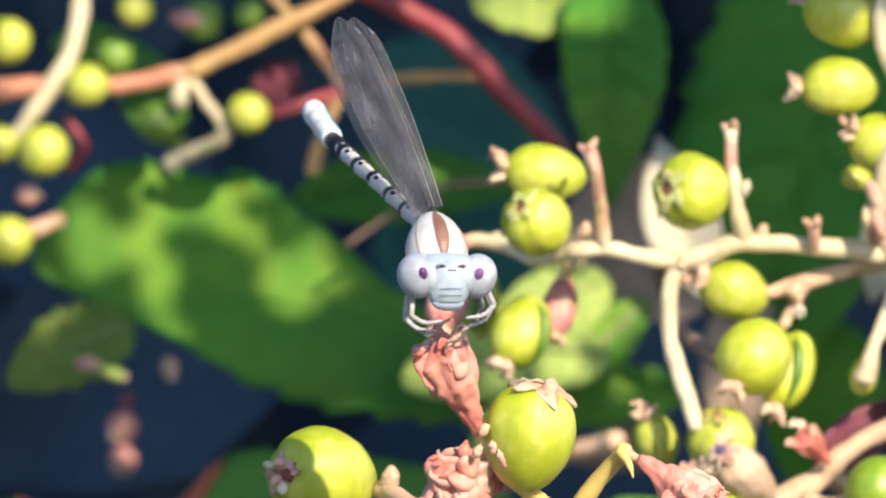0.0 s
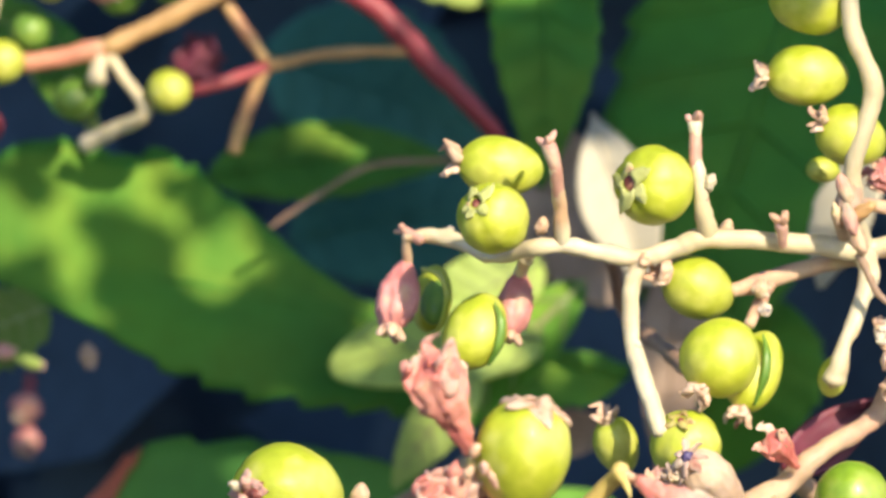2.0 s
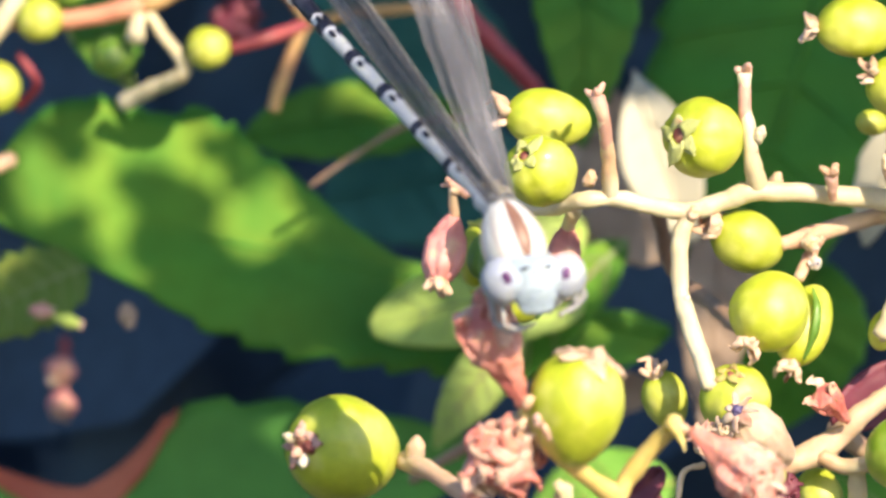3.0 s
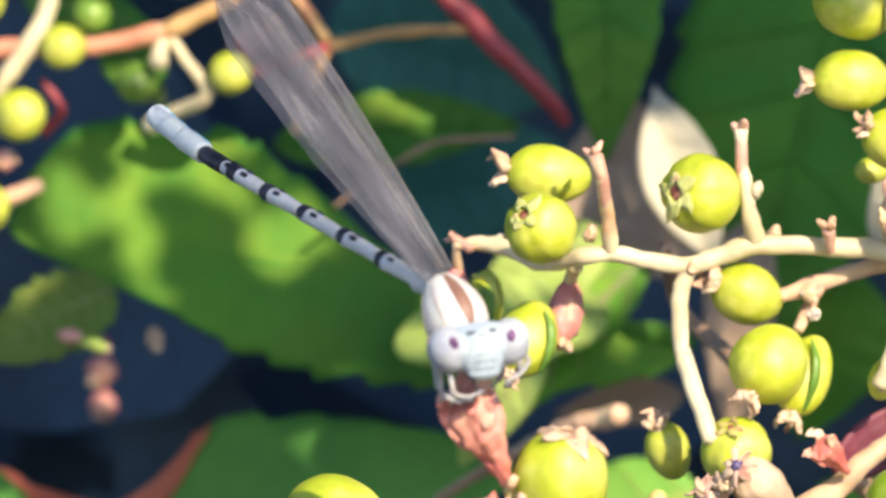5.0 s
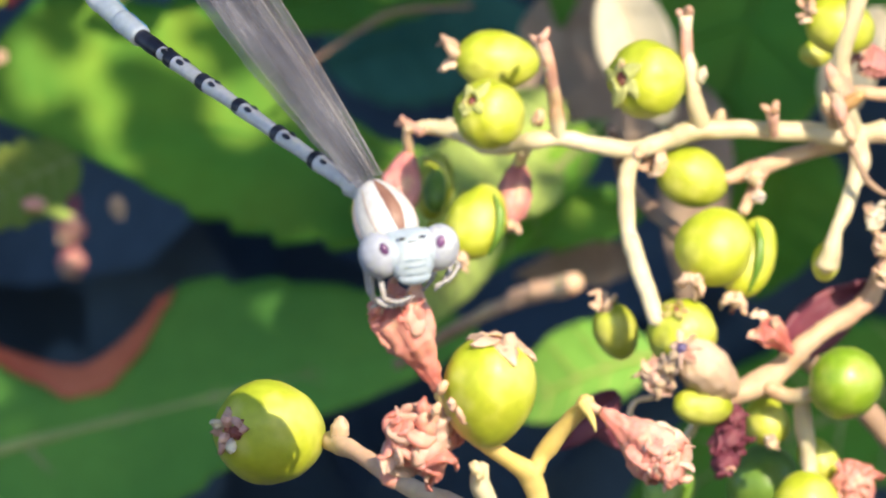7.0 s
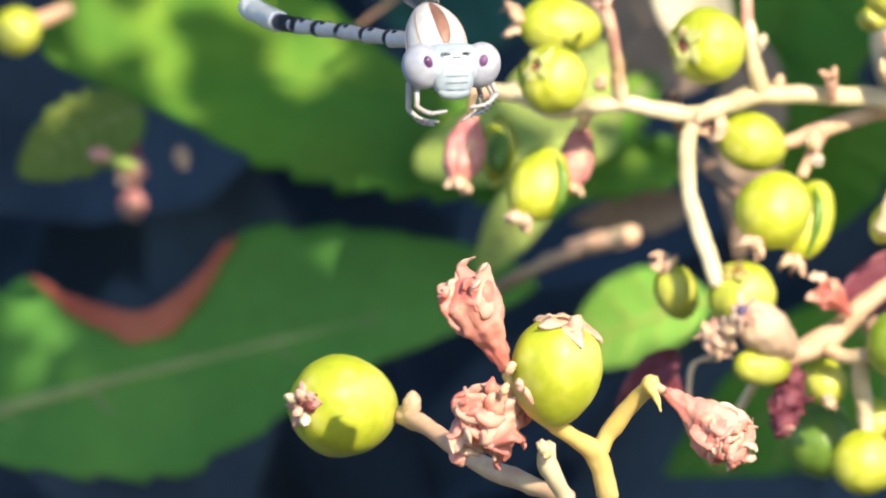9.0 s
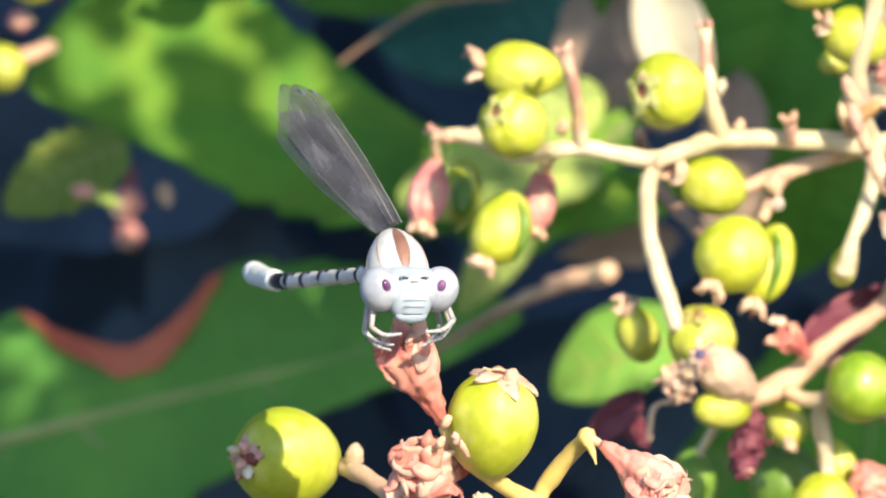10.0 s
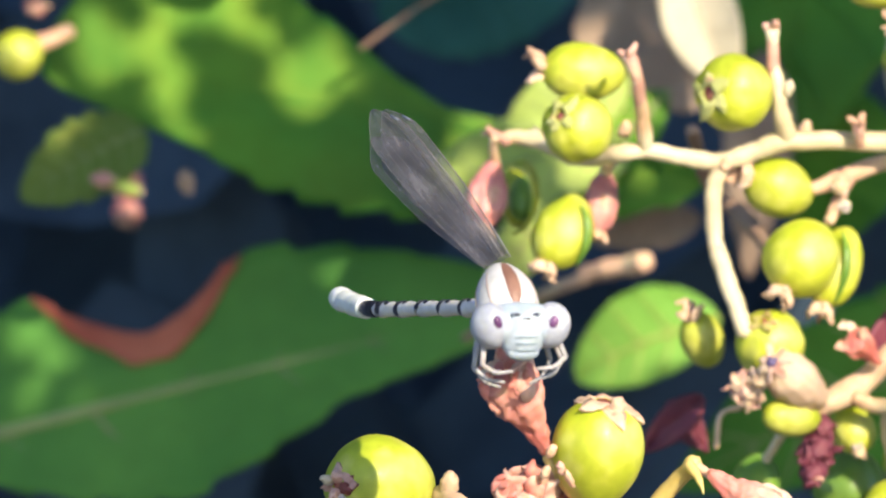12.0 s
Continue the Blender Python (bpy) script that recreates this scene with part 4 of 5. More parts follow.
part("seed_husk", bm, TAN, C1, "swollen tan withered husk")
STAR = V((11.51, -5.00, -6.82))
STAR_TURN = frame_of((-0.45, -0.8, 0.3))
for k in range(7):
    out = STAR_TURN @ Vector((math.cos(0.9 * k), math.sin(0.9 * k), 0))
    up = STAR_TURN @ Vector((0, 0, 1))
    bm = bmesh.new()
    tube(bm, [(STAR, 0.16), (STAR + out * 0.32 + up * 0.22, 0.22), (STAR + out * (0.58 + 0.1 * (k % 3)) + up * 0.10, 0.18), (STAR + out * 0.78 - up * 0.1, 0.08)], 10, 4, 0.3, k, 0.4)
    crumple(bm, 0.06, 2.4, k)
    part("petal", bm, (HUSK, TAN, HUSK)[k % 3], C1, "mauve withered petal")
bm = bmesh.new()
blob(bm, STAR + STAR_TURN @ Vector((0, 0, 0.26)), (-0.45, -0.8, 0.3), 0.24, 0.27, None, 5, 0.4, 10, 20, 0.5, 3)
part("violet_centre", bm, VIOLET, C1, "violet dried flower centre")
clump(C1, (10.95, -4.40, -7.55), 0.55, TAN, 16, 38, "crumpled pink withered flower", lip_mat=STEM_PINK)
clump(C1, (10.27, -3.60, -8.05), 0.85, ROSY, 26, 45, "crumpled pink withered flower", lip_mat=STEM_PINK)
berry(C1, (18.24, -2.00, -8.56), (0.5, -0.6, 0.5), 1.65, 1.55, 0.0, seed=46, mat=BERRY_PART_SHADE)
stem(C1, [((14.92, -1.00, -8.72), 0.3), ((15.90, -1.00, -9.11), 0.34), ((17.14, -2.00, -8.91), 0.3)], STEM, "stalk", "", 13)
stem(C1, [((16.39, -1.00, -9.11), 0.30), ((16.59, 0.00, -11.30), 0.40), ((16.80, 0.00, -13.52), 0.3)], STEM, "stalk", "", 14)
stem(C1, [((12.06, 0.00, -10.00), 0.2), ((11.15, 1.00, -11.56), 0.24)], STEM, "stalk", "", 15)
berry(C1, (14.91, 1.00, -10.25), (0.3, -0.4, -0.8), 1.15, 0.95, 0.0, seed=47)
berry(C1, (17.05, 1.00, -11.95), (0.5, -0.4, -0.6), 1.15, 0.80, 0.0, seed=48)
berry(C1, (16.57, -1.00, -13.75), (-0.3, -0.6, 0.4), 1.5, 1.4, 0.0, seed=68)
clump(C1, (15.10, -0.50, -11.10), 0.38, STEM_PINK, 10, 69, "pale pink withered flower", lip_mat=CREAM)
stem(C1, [((15.80, 12.00, -7.60), 0.45), ((19.00, 14.00, -10.60), 0.50), ((22.50, 16.00, -14.50), 0.55)], STEM_BROWN, "side_stalk", "brown stalk at the back", 67)
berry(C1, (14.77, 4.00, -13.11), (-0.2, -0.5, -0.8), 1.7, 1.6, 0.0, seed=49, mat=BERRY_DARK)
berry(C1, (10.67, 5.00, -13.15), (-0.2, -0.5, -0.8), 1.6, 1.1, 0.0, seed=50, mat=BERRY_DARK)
clump(C1, (13.50, -1.50, -9.95), 0.62, MAROON, 12, 51, "dark wine-red withered flower")
clump(C1, (13.30, -1.60, -10.85), 0.92, MAROON, 16, 57, "dark wine-red withered flower")
clump(C1, (13.15, -1.80, -11.90), 0.74, MAROON, 12, 59, "dark wine-red withered flower", lip_mat=BUD)
husk(C1, (16.04, -1.00, -7.26), (14.93, -2.00, -6.06), 0.75, CORAL, 52, "red-brown open flower husk", 1.2, 6)
bract(C1, (15.49, 3.00, -7.58), (19.59, 4.00, -4.50), 1.15, 53, "dark wine-red bract")
bract(C1, (8.54, 8.00, -9.40), (5.77, 8.00, -11.86), 0.8, 56, "dark maroon withered bract")
bract(C1, (7.02, 9.00, -9.72), (8.73, 9.00, -11.99), 0.7, 58, "dark maroon withered bract")
clump(C1, (18.52, 0.00, -13.05), 1.1, CORAL, 26, 54, "pink withered flower")
stem(C1, [((10.13, -1.00, -9.03), 0.12), ((9.27, -1.00, -9.39), 0.14), ((9.00, -1.00, -10.74), 0.12)], STEM_PINK, "stalk", "", 16)
berry(C1, (17.55, 1.00, -3.50), (-0.2, -0.3, -0.9), 0.9, 0.6, 0.0, seed=55)

# ---------------------------------------------------------------- the sprig that carries the damselfly
S = thing("fruit_sprig", (6.37, -42.00, -11.34), "forked yellow-green sprig with two big berries and coral husks", "fruit sprig")
stem(S, [((6.37, -42.00, -11.34), 0.44), ((5.92, -43.00, -9.58), 0.42), ((4.71, -44.00, -8.47), 0.36), ((3.18, -45.00, -7.15), 0.36), ((2.42, -45.00, -5.95), 0.26)], STEM_YELLOW, "main_stalk", "", 21)
stem(S, [((5.92, -43.00, -9.58), 0.38), ((6.69, -43.00, -8.27), 0.38), ((7.98, -44.00, -6.73), 0.36), ((8.31, -44.00, -6.40), 0.30)], STEM_YELLOW, "side_stalk", "", 22)
husk(S, (2.42, -45.00, -5.89), (0.74, -46.50, -2.49), 1.25, CORAL, 61, "coral red open flower husk", 0.8, 12, lip_mat=ROSY)
berry(S, (4.38, -45.00, -6.02), (0.12, -0.25, 0.95), 2.30, 1.82, 1.7, seed=62, rosette=0.56, taper=0.20)
HANGING = berry(S, (-4.58, -32.00, -7.73), (-0.66, -0.70, 0.14), 2.45, 2.10, 1.25, seed=67, rosette=0.34, calyx_mat=ROSY)
for k, (p, d, r) in enumerate((((-6.20, -33.80, -7.15), (-0.5, -0.6, 0.6), 0.30), ((-5.95, -33.90, -7.60), (0.3, -0.8, -0.2), 0.34), ((-6.30, -33.80, -7.75), (-0.6, -0.7, -0.4), 0.30), ((-5.72, -33.95, -7.25), (0.6, -0.7, 0.4), 0.24), ((-6.62, -33.60, -7.25), (-0.8, -0.4, 0.3), 0.27), ((-6.12, -33.95, -8.10), (-0.2, -0.6, -0.8), 0.23))):
    bm = bmesh.new()
    blob(bm, p, d, r * 1.25, r * 0.72, None, 0, 0, 14, 18, 0.5, 90 + k)
    crumple(bm, r * 0.3, 1.8 / r, 90 + k)
    part("calyx_lobe", bm, CREAM if k > 3 else (ROSY, CALYX_DARK)[k % 2], HANGING, "whitish dry tip" if k > 3 else "")
HANGER = stem(S, [((-2.23, -32.00, -8.18), 0.40), ((-0.96, -34.80, -8.69), 0.36), ((1.45, -38.50, -10.16), 0.40), ((4.73, -42.00, -11.34), 0.42)], STEM_PINK, "side_stalk", "", 23)
bm = bmesh.new()
blob(bm, (-1.79, -32.70, -7.72), (0.2, -0.2, 1), 0.52, 0.33, None, 0, 0, 16, 20, 0.5, 5)
crumple(bm, 0.10, 4.0, 5)
part("bud_scale", bm, STEM_PINK, HANGER, "pale scale on the stalk")
bm = bmesh.new()
blob(bm, (5.13, -46.00, -4.10), (0.3, -0.3, 1), 0.50, 0.30, None, 0, 0, 16, 20, 0.5, 9)
crumple(bm, 0.10, 4.0, 9)
part("bud_scale", bm, CALYX, S, "dry nub beside the calyx")
clump(S, (1.50, -44.00, -7.95), 1.65, CORAL, 30, 64, "crumpled coral withered flower", lip_mat=HUSK)
for k, (p, r) in enumerate((((2.53, -46.00, -5.72), 0.34), ((2.92, -46.00, -6.38), 0.36), ((3.29, -46.00, -6.75), 0.40), ((2.31, -46.00, -6.53), 0.3), ((3.73, -45.00, -6.54), 0.3), ((3.84, -45.00, -9.11), 0.42))):
    bm = bmesh.new()
    blob(bm, p, (0.5 - k % 3 * 0.5, -0.3, 1), r * 0.95, r * 0.55, None, 0, 0, 14, 18, 0.5, k)
    crumple(bm, r * 0.25, 1.8 / r, k)
    part("bud_scale", bm, (STEM_PINK, ROSY, STEM_PINK)[k % 3], S, "pale scale at the fork")
stem(S, [((7.98, -44.50, -6.55), 0.22), ((8.36, -45.00, -7.04), 0.15), ((8.53, -45.50, -7.58), 0.05)], STEM_YELLOW, "spur", "pointed spur on the stalk", 26)
stem(S, [((4.72, -43.00, -11.32), 0.34), ((3.95, -44.00, -9.78), 0.40), ((4.02, -44.00, -8.91), 0.28)], STEM, "stalk", "", 27)
stem(S, [((2.64, -45.00, -6.50), 0.28), ((1.88, -45.00, -7.48), 0.40)], STEM_PINK, "stalk", "", 24)
stem(S, [((7.98, -44.00, -6.51), 0.20), ((9.27, -45.00, -7.15), 0.24)], STEM_PINK, "stalk", "", 25)
husk(S, (8.84, -45.00, -6.82), (11.17, -46.00, -8.61), 1.18, CORAL, 65, "pink withered flower head", 0.9, 16, lip_mat=ROSY)
clump(S, (11.28, -46.00, -8.70), 1.10, CORAL, 26, 66, "crumpled pink withered flower", lip_mat=HUSK)

# ---------------------------------------------------------------- the cluster far behind, in part sunlight
B1 = thing("fruit_cluster", (-6.07, 55.00, 15.67), "red and orange vine stalks with small green berries", "fruit cluster")
stem(B1, [((-8.20, 55.00, 15.66), 0.5), ((-4.46, 55.00, 13.81), 0.55), ((-2.05, 55.00, 12.48), 0.55), ((-0.18, 55.00, 10.62), 0.55), ((2.88, 56.00, 7.45), 0.42), ((3.80, 57.00, 6.13), 0.3)], STEM_RED, "main_stalk", "", 31)
stem(B1, [((0.09, 55.00, 10.49), 0.28), ((-3.91, 55.00, 10.39), 0.27), ((-6.84, 55.00, 9.80), 0.28)], STEM_ORANGE, "side_stalk", "", 32)
stem(B1, [((-6.84, 55.00, 9.80), 0.28), ((-9.21, 54.00, 8.97), 0.28), ((-10.94, 54.00, 8.57), 0.3)], STEM_RED, "side_stalk", "", 45)
stem(B1, [((-4.97, 54.00, 15.64), 0.4), ((-7.89, 54.00, 13.77), 0.40), ((-11.62, 54.00, 11.89), 0.44), ((-14.28, 54.00, 10.55), 0.46)], STEM_ORANGE, "main_stalk", "", 33)
stem(B1, [((-14.10, 54.00, 10.62), 0.44), ((-17.74, 54.00, 9.96), 0.40), ((-20.67, 54.00, 10.00), 0.42), ((-24.14, 54.00, 9.59), 0.55)], STEM_CORAL, "side_stalk", "coral red stalk", 46)
stem(B1, [((-10.60, 55.00, 14.59), 0.28), ((-8.59, 55.00, 12.33), 0.28), ((-6.98, 55.00, 10.06), 0.3)], STEM_ORANGE, "side_stalk", "", 34)
stem(B1, [((-7.11, 55.00, 9.66), 0.3), ((-7.77, 55.00, 7.93), 0.32), ((-8.43, 55.00, 5.92), 0.34)], STEM_ORANGE, "side_stalk", "", 35)
stem(B1, [((-14.28, 54.00, 10.55), 0.24), ((-13.34, 54.00, 9.22), 0.26), ((-12.38, 53.50, 7.75), 0.30), ((-13.70, 55.00, 6.96), 0.34), ((-15.20, 56.60, 6.28), 0.40)], STEM, "side_stalk", "", 36)
stem(B1, [((-14.41, 54.00, 10.42), 0.3), ((-14.62, 53.50, 9.08), 0.46)], STEM, "stalk", "", 37)
stem(B1, [((-19.09, 54.00, 14.80), 0.4), ((-19.70, 53.50, 11.60), 0.42), ((-21.00, 53.50, 9.30), 0.46), ((-22.53, 54.00, 7.33), 0.36)], STEM, "side_stalk", "", 38)
stem(B1, [((-20.11, 54.00, 3.74), 0.34), ((-21.71, 54.00, 3.07), 0.42)], STEM_PINK, "stalk", "", 39)
stem(B1, [((-19.91, 55.00, 6.02), 0.26), ((-19.06, 54.00, 7.07), 0.2), ((-19.87, 54.00, 8.40), 0.2)], STEM_RED, "stalk", "", 40)
stem(B1, [((-6.77, 55.00, 2.47), 0.10), ((-4.72, 55.00, 3.88), 0.12), ((-2.15, 56.00, 5.30), 0.14), ((1.45, 56.00, 5.56), 0.15)], STEM_BROWN, "stalk", "", 41)
for k, (p, r, m) in enumerate((
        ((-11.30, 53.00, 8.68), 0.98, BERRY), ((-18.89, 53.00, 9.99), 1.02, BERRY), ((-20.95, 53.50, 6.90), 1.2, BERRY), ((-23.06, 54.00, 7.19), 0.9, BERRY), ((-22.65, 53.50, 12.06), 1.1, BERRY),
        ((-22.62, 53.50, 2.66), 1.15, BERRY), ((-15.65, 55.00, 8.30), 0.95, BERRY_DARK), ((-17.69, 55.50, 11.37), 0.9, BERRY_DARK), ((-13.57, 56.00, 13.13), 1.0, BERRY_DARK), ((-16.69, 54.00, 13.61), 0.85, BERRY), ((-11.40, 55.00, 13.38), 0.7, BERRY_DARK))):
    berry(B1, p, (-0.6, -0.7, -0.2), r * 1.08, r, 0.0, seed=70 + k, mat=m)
bud(B1, (-22.31, 55.00, 4.68), (-21.45, 55.00, 4.95), 0.55, BUD, 81, "pale pink bud")
bud(B1, (-15.13, 55.00, 13.24), (-13.77, 54.50, 13.10), 0.5, BUD, 82, "pink bud")
clump(B1, (-10.16, 58.00, 10.11), 1.3, MAROON, 12, 83, "dark maroon withered flower")
stem(C1, [((8.33, 14.00, 1.67), 0.30), ((8.60, 16.00, 0.63), 0.32), ((8.87, 18.00, -0.70), 0.34), ((9.72, 18.00, -1.79), 0.36), ((10.65, 16.00, -2.50), 0.36), ((11.75, 10.00, -3.56), 0.30)], STEM_BROWN, "side_stalk", "tan stalk at the back", 44)
B2 = thing("fruit_cluster", (-18.77, 90.00, -4.74), "small pale pink buds on a shaded stalk", "fruit cluster")
bud(B2, (-18.76, 90.00, -5.58), (-19.12, 90.00, -6.70), 0.75, BUD, 84, "pale pink bud")
bud(B2, (-18.84, 90.00, -7.26), (-19.03, 90.00, -8.38), 0.65, BUD, 85, "pale pink bud")
stem(B2, [((-18.77, 90.00, -4.74), 0.2), ((-18.90, 90.00, -7.54), 0.2)], STEM_RED, "stalk", "", 42)
bud(B2, (-19.37, 52.50, -3.08), (-18.36, 52.50, -3.21), 0.40, BUD, 87, "small red bud")
bud(B2, (-18.36, 52.50, -3.39), (-17.04, 52.50, -3.78), 0.34, LEAF_PALE, 88, "small green bud")
bud(B2, (-15.02, 52.50, -2.74), (-14.85, 52.50, -3.76), 0.45, STEM_BROWN, 89, "small brown bud")
stem(B2, [((-2.12, 50.00, -10.68), 0.25), ((0.94, 47.00, -8.76), 0.3), ((3.40, 45.00, -7.57), 0.32), ((5.84, 43.00, -6.93), 0.36)], STEM_BROWN, "stalk", "", 43)
stem(B2, [((3.36, 45.00, -7.30), 0.34), ((4.53, 44.00, -7.02), 0.46), ((5.69, 43.00, -6.78), 0.50), ((6.26, 42.00, -6.62), 0.44)], STEM_PINK, "stalk_end", "pale pink blunt stalk end", 86)


# ---------------------------------------------------------------- the damselfly
def damselfly():
    """Built in its own space, millimetres: tail along +y, back up +z, right side +x."""
    F = thing("damselfly", (0, 0, 0), "pale blue-white damselfly with black-ringed abdomen and smoky wings", "damselfly")
    # thorax, tilted so that its front upper side faces ahead
    bm = bmesh.new()
    ax = Vector((0, 0.72, 0.62)).normalized()
    blob(bm, (0, 0, -0.3), ax, 1.70, 1.24, lambda s: 0.98 - 0.24 * s, 0, 0, 22, 36, 0.01, 1)
    thorax = part("thorax", bm, CHITIN_PALE, F)
    turn = frame_of(ax, (1, 0, 0))

    def on(side, up, lift=1.0):
        """A point on the thorax: up along its axis, side round it from the front middle line."""
        s = up
        rr = math.sqrt(max(0, 1 - s * s)) * 1.24 * (0.98 - 0.24 * s) * lift
        w = side
        front = Vector((0, -ax.z, ax.y))
        return Vector((0, 0, -0.3)) + ax * (s * 1.70) + Vector((1, 0, 0)) * math.sin(w) * rr + front * math.cos(w) * rr
    for w0, w1, u0, u1, lab in ((-0.25, 0.25, -0.80, 0.90, "brown middle stripe"), (0.84, 0.90, -0.6, 0.7, "thin brown side stripe"), (-0.90, -0.84, -0.6, 0.7, "thin brown side stripe"), (1.54, 1.62, -0.4, 0.6, "thin brown side stripe"), (-1.62, -1.54, -0.4, 0.6, "thin brown side stripe")):
        bm = bmesh.new()
        rows = []
        for i in range(13):
            u = u0 + (u1 - u0) * i / 12
            k = (1 - abs(2 * i / 12 - 1) ** 4) * 0.8 + 0.2
            m, h = (w0 + w1) / 2, (w1 - w0) / 2 * k
            rows.append([bm.verts.new(on(m + h * (j / 3 - 1), u, 0.99 if j in (0, 6) else 1.025)) for j in range(7)])
        for a1, b1 in zip(rows, rows[1:]):
            for j in range(6):
                bm.faces.new((a1[j], a1[j + 1], b1[j + 1], b1[j]))
        part("stripe", bm, CHITIN_BROWN if w0 < 0 < w1 else CHITIN_TAUPE, thorax, lab)
    # head
    bm = bmesh.new()
    hc = Vector((0.05, -1.95, -1.10))
    blob(bm, hc, (1, 0, 0), 1.78, 0.92, lambda v: 1.0 + 0.12 * v * v, 0, 0, 18, 30, 0.03, 4)
    head = part("head", bm, CHITIN_BLUE, F, "pale blue face", hc)
    bm = bmesh.new()
    fc = hc + Vector((0, -0.36, -0.22))
    blob(bm, fc, (0, -0.12, 1), 0.98, 0.86, lambda v: (1 - v ** 6 * 0.2) / max(0.35, (1 - v * v)) ** 0.28, 0, 0, 22, 30, 0.02, 5)
    for v in bm.verts:
        v.co.x *= 1.04
        v.co.y = fc.y + (v.co.y - fc.y) * 0.78
    part("face", bm, CHITIN_BLUE, head, "pale blue muzzle")
    bm = bmesh.new()
    blob(bm, hc + Vector((0, -0.52, -0.98)), (1, 0, 0), 0.66, 0.34, None, 0, 0, 12, 20, 0.08, 5)
    part("lip", bm, CHITIN_BLUE, head)
    for z, w, y in ((-0.32, 0.46, -1.075), (-0.58, 0.44, -1.055), (-0.88, 0.40, -0.93)):
        bm = bmesh.new()
        tube(bm, [(hc + Vector((x, y + 0.30 * x * x, z)), 0.018) for x in (-w, -w / 2, 0, w / 2, w)], 6, 4, 0)
        part("face_line", bm, CHITIN_DUSK, head, "thin dark line across the face")
    for sx in (-1, 1):
        bm = bmesh.new()
        tube(bm, [(hc + Vector((sx * 0.26, -0.90, 0.55)), 0.04), (hc + Vector((sx * 0.42, -0.86, 0.56)), 0.065), (hc + Vector((sx * 0.60, -0.80, 0.55)), 0.04)], 8, 4, 0.1)
        part("brow_mark", bm, CHITIN_BLACK, head, "dark mark above the face")
    bm = bmesh.new()
    tube(bm, [(hc + Vector((x, -0.95, 0.40 - 0.1 * x * x)), 0.045) for x in (-0.16, 0.0, 0.16)], 8, 4, 0.1)
    part("brow_mark", bm, CHITIN_BLACK, head, "dark mark above the face")
    for sx in (-1, 1):
        bm = bmesh.new()
        blob(bm, hc + Vector((sx * 1.20, -0.06, 0.0)), (sx * 0.25, -0.2, 0.8), 0.94, 0.82, None, 0, 0, 18, 26, 0, 6)
        eye = part("eye", bm, EYE, head, "milky lilac compound eye")
        bm = bmesh.new()
        blob(bm, hc + Vector((sx * 1.14, -0.76, 0.20)), (sx * 0.25, -0.3, 0.9), 0.31, 0.20, None, 0, 0, 10, 14, 0, 6)
        part("eye_spot", bm, PUPIL, eye, "dark violet eye spot")
        bm = bmesh.new()
        tube(bm, [(hc + Vector((sx * 0.50, -0.78, 0.50)), 0.07), (hc + Vector((sx * 0.55, -0.92, 0.58)), 0.03), (hc + Vector((sx * 0.60, -1.05, 0.68)), 0.010)], 6, 4, 0)
        part("antenna", bm, CHITIN_BLUE, head)
    bm = bmesh.new()
    tube(bm, [((0, -0.9, -0.75), 0.45), ((0.05, -1.7, -1.0), 0.42)], 12, 4, 0.05)
    part("neck", bm, CHITIN_PALE, F)
    # abdomen, ten segments from the rear of the thorax
    A0 = Vector((0, 1.3, 0.15))
    bm = bmesh.new()
    blob(bm, A0, (0, 1, 0), 0.9, 0.50, None, 0, 0, 12, 20, 0.03, 8)
    abdomen = part("abdomen", bm, CHITIN_PALE, F, "slender banded abdomen", A0)
    cuts = [0.2, 1.5, 4.4, 7.6, 10.9, 14.0, 16.8, 19.2, 20.8, 22.1, 23.2]

    def spine(s, x=0.0, z=0.0):
        """A point of the abdomen, s along it; its end turns up a little."""
        return A0 + Vector((x, s, z + 0.012 * max(0.0, s - 16.5) ** 2))
    for k, (s, e) in enumerate(zip(cuts, cuts[1:])):
        tail = k >= 7
        r0 = (0.42, 0.34, 0.31)[k] if k < 3 else 0.45 if tail else 0.305
        bm = bmesh.new()
        tube(bm, [(spine(s), r0 * (1.0 if tail else 0.90)), (spine(s + (e - s) * 0.45, 0, 0.02), r0 * (1.04 if tail else 1.0)), (spine(e if tail else e - 0.25), r0 * (1.05 if tail else 1.12))], 16, 5, 0.03, k)
        seg = part("segment", bm, CHITIN_TAIL if tail else CHITIN_ABDOMEN, abdomen, "pale blue tail segment" if tail else "")
        if 0 < k < 7:
            bm = bmesh.new()
            ln = 1.7 if k == 6 else 0.34 + 0.05 * k
            tube(bm, [(spine(e - 0.15 - ln, 0, 0.02), r0 * 1.09), (spine(e - 0.15 - ln * 0.5, 0, 0.02), r0 * 1.15), (spine(e - 0.1, 0, 0.02), r0 * 1.12)], 16, 4, 0.05, k)
            part("ring", bm, CHITIN_BLACK, abdomen, "black ring")
            for sx in (-1, 1):
                bm = bmesh.new()
                blob(bm, spine(e - 0.2 - ln - 0.5, sx * r0 * 0.45, r0 * 0.86), (0, 1, 0), 0.30, 0.11, None, 0, 0, 8, 10, 0.4, k)
                part("spot", bm, CHITIN_BLACK, seg)
        elif tail:
            bm = bmesh.new()
            tube(bm, [(spine(s + 0.1, 0.24, 0.23), 0.17), (spine(e - 0.2, 0.25, 0.24), 0.17)], 8, 3, 0.1, k)
            part("side_mark", bm, CHITIN_SKY, seg, "sky-blue side mark")
    bm = bmesh.new()
    blob(bm, spine(22.7), (0, 1, 0.2), 0.85, 0.51, None, 0, 0, 14, 20, 0.05, 9)
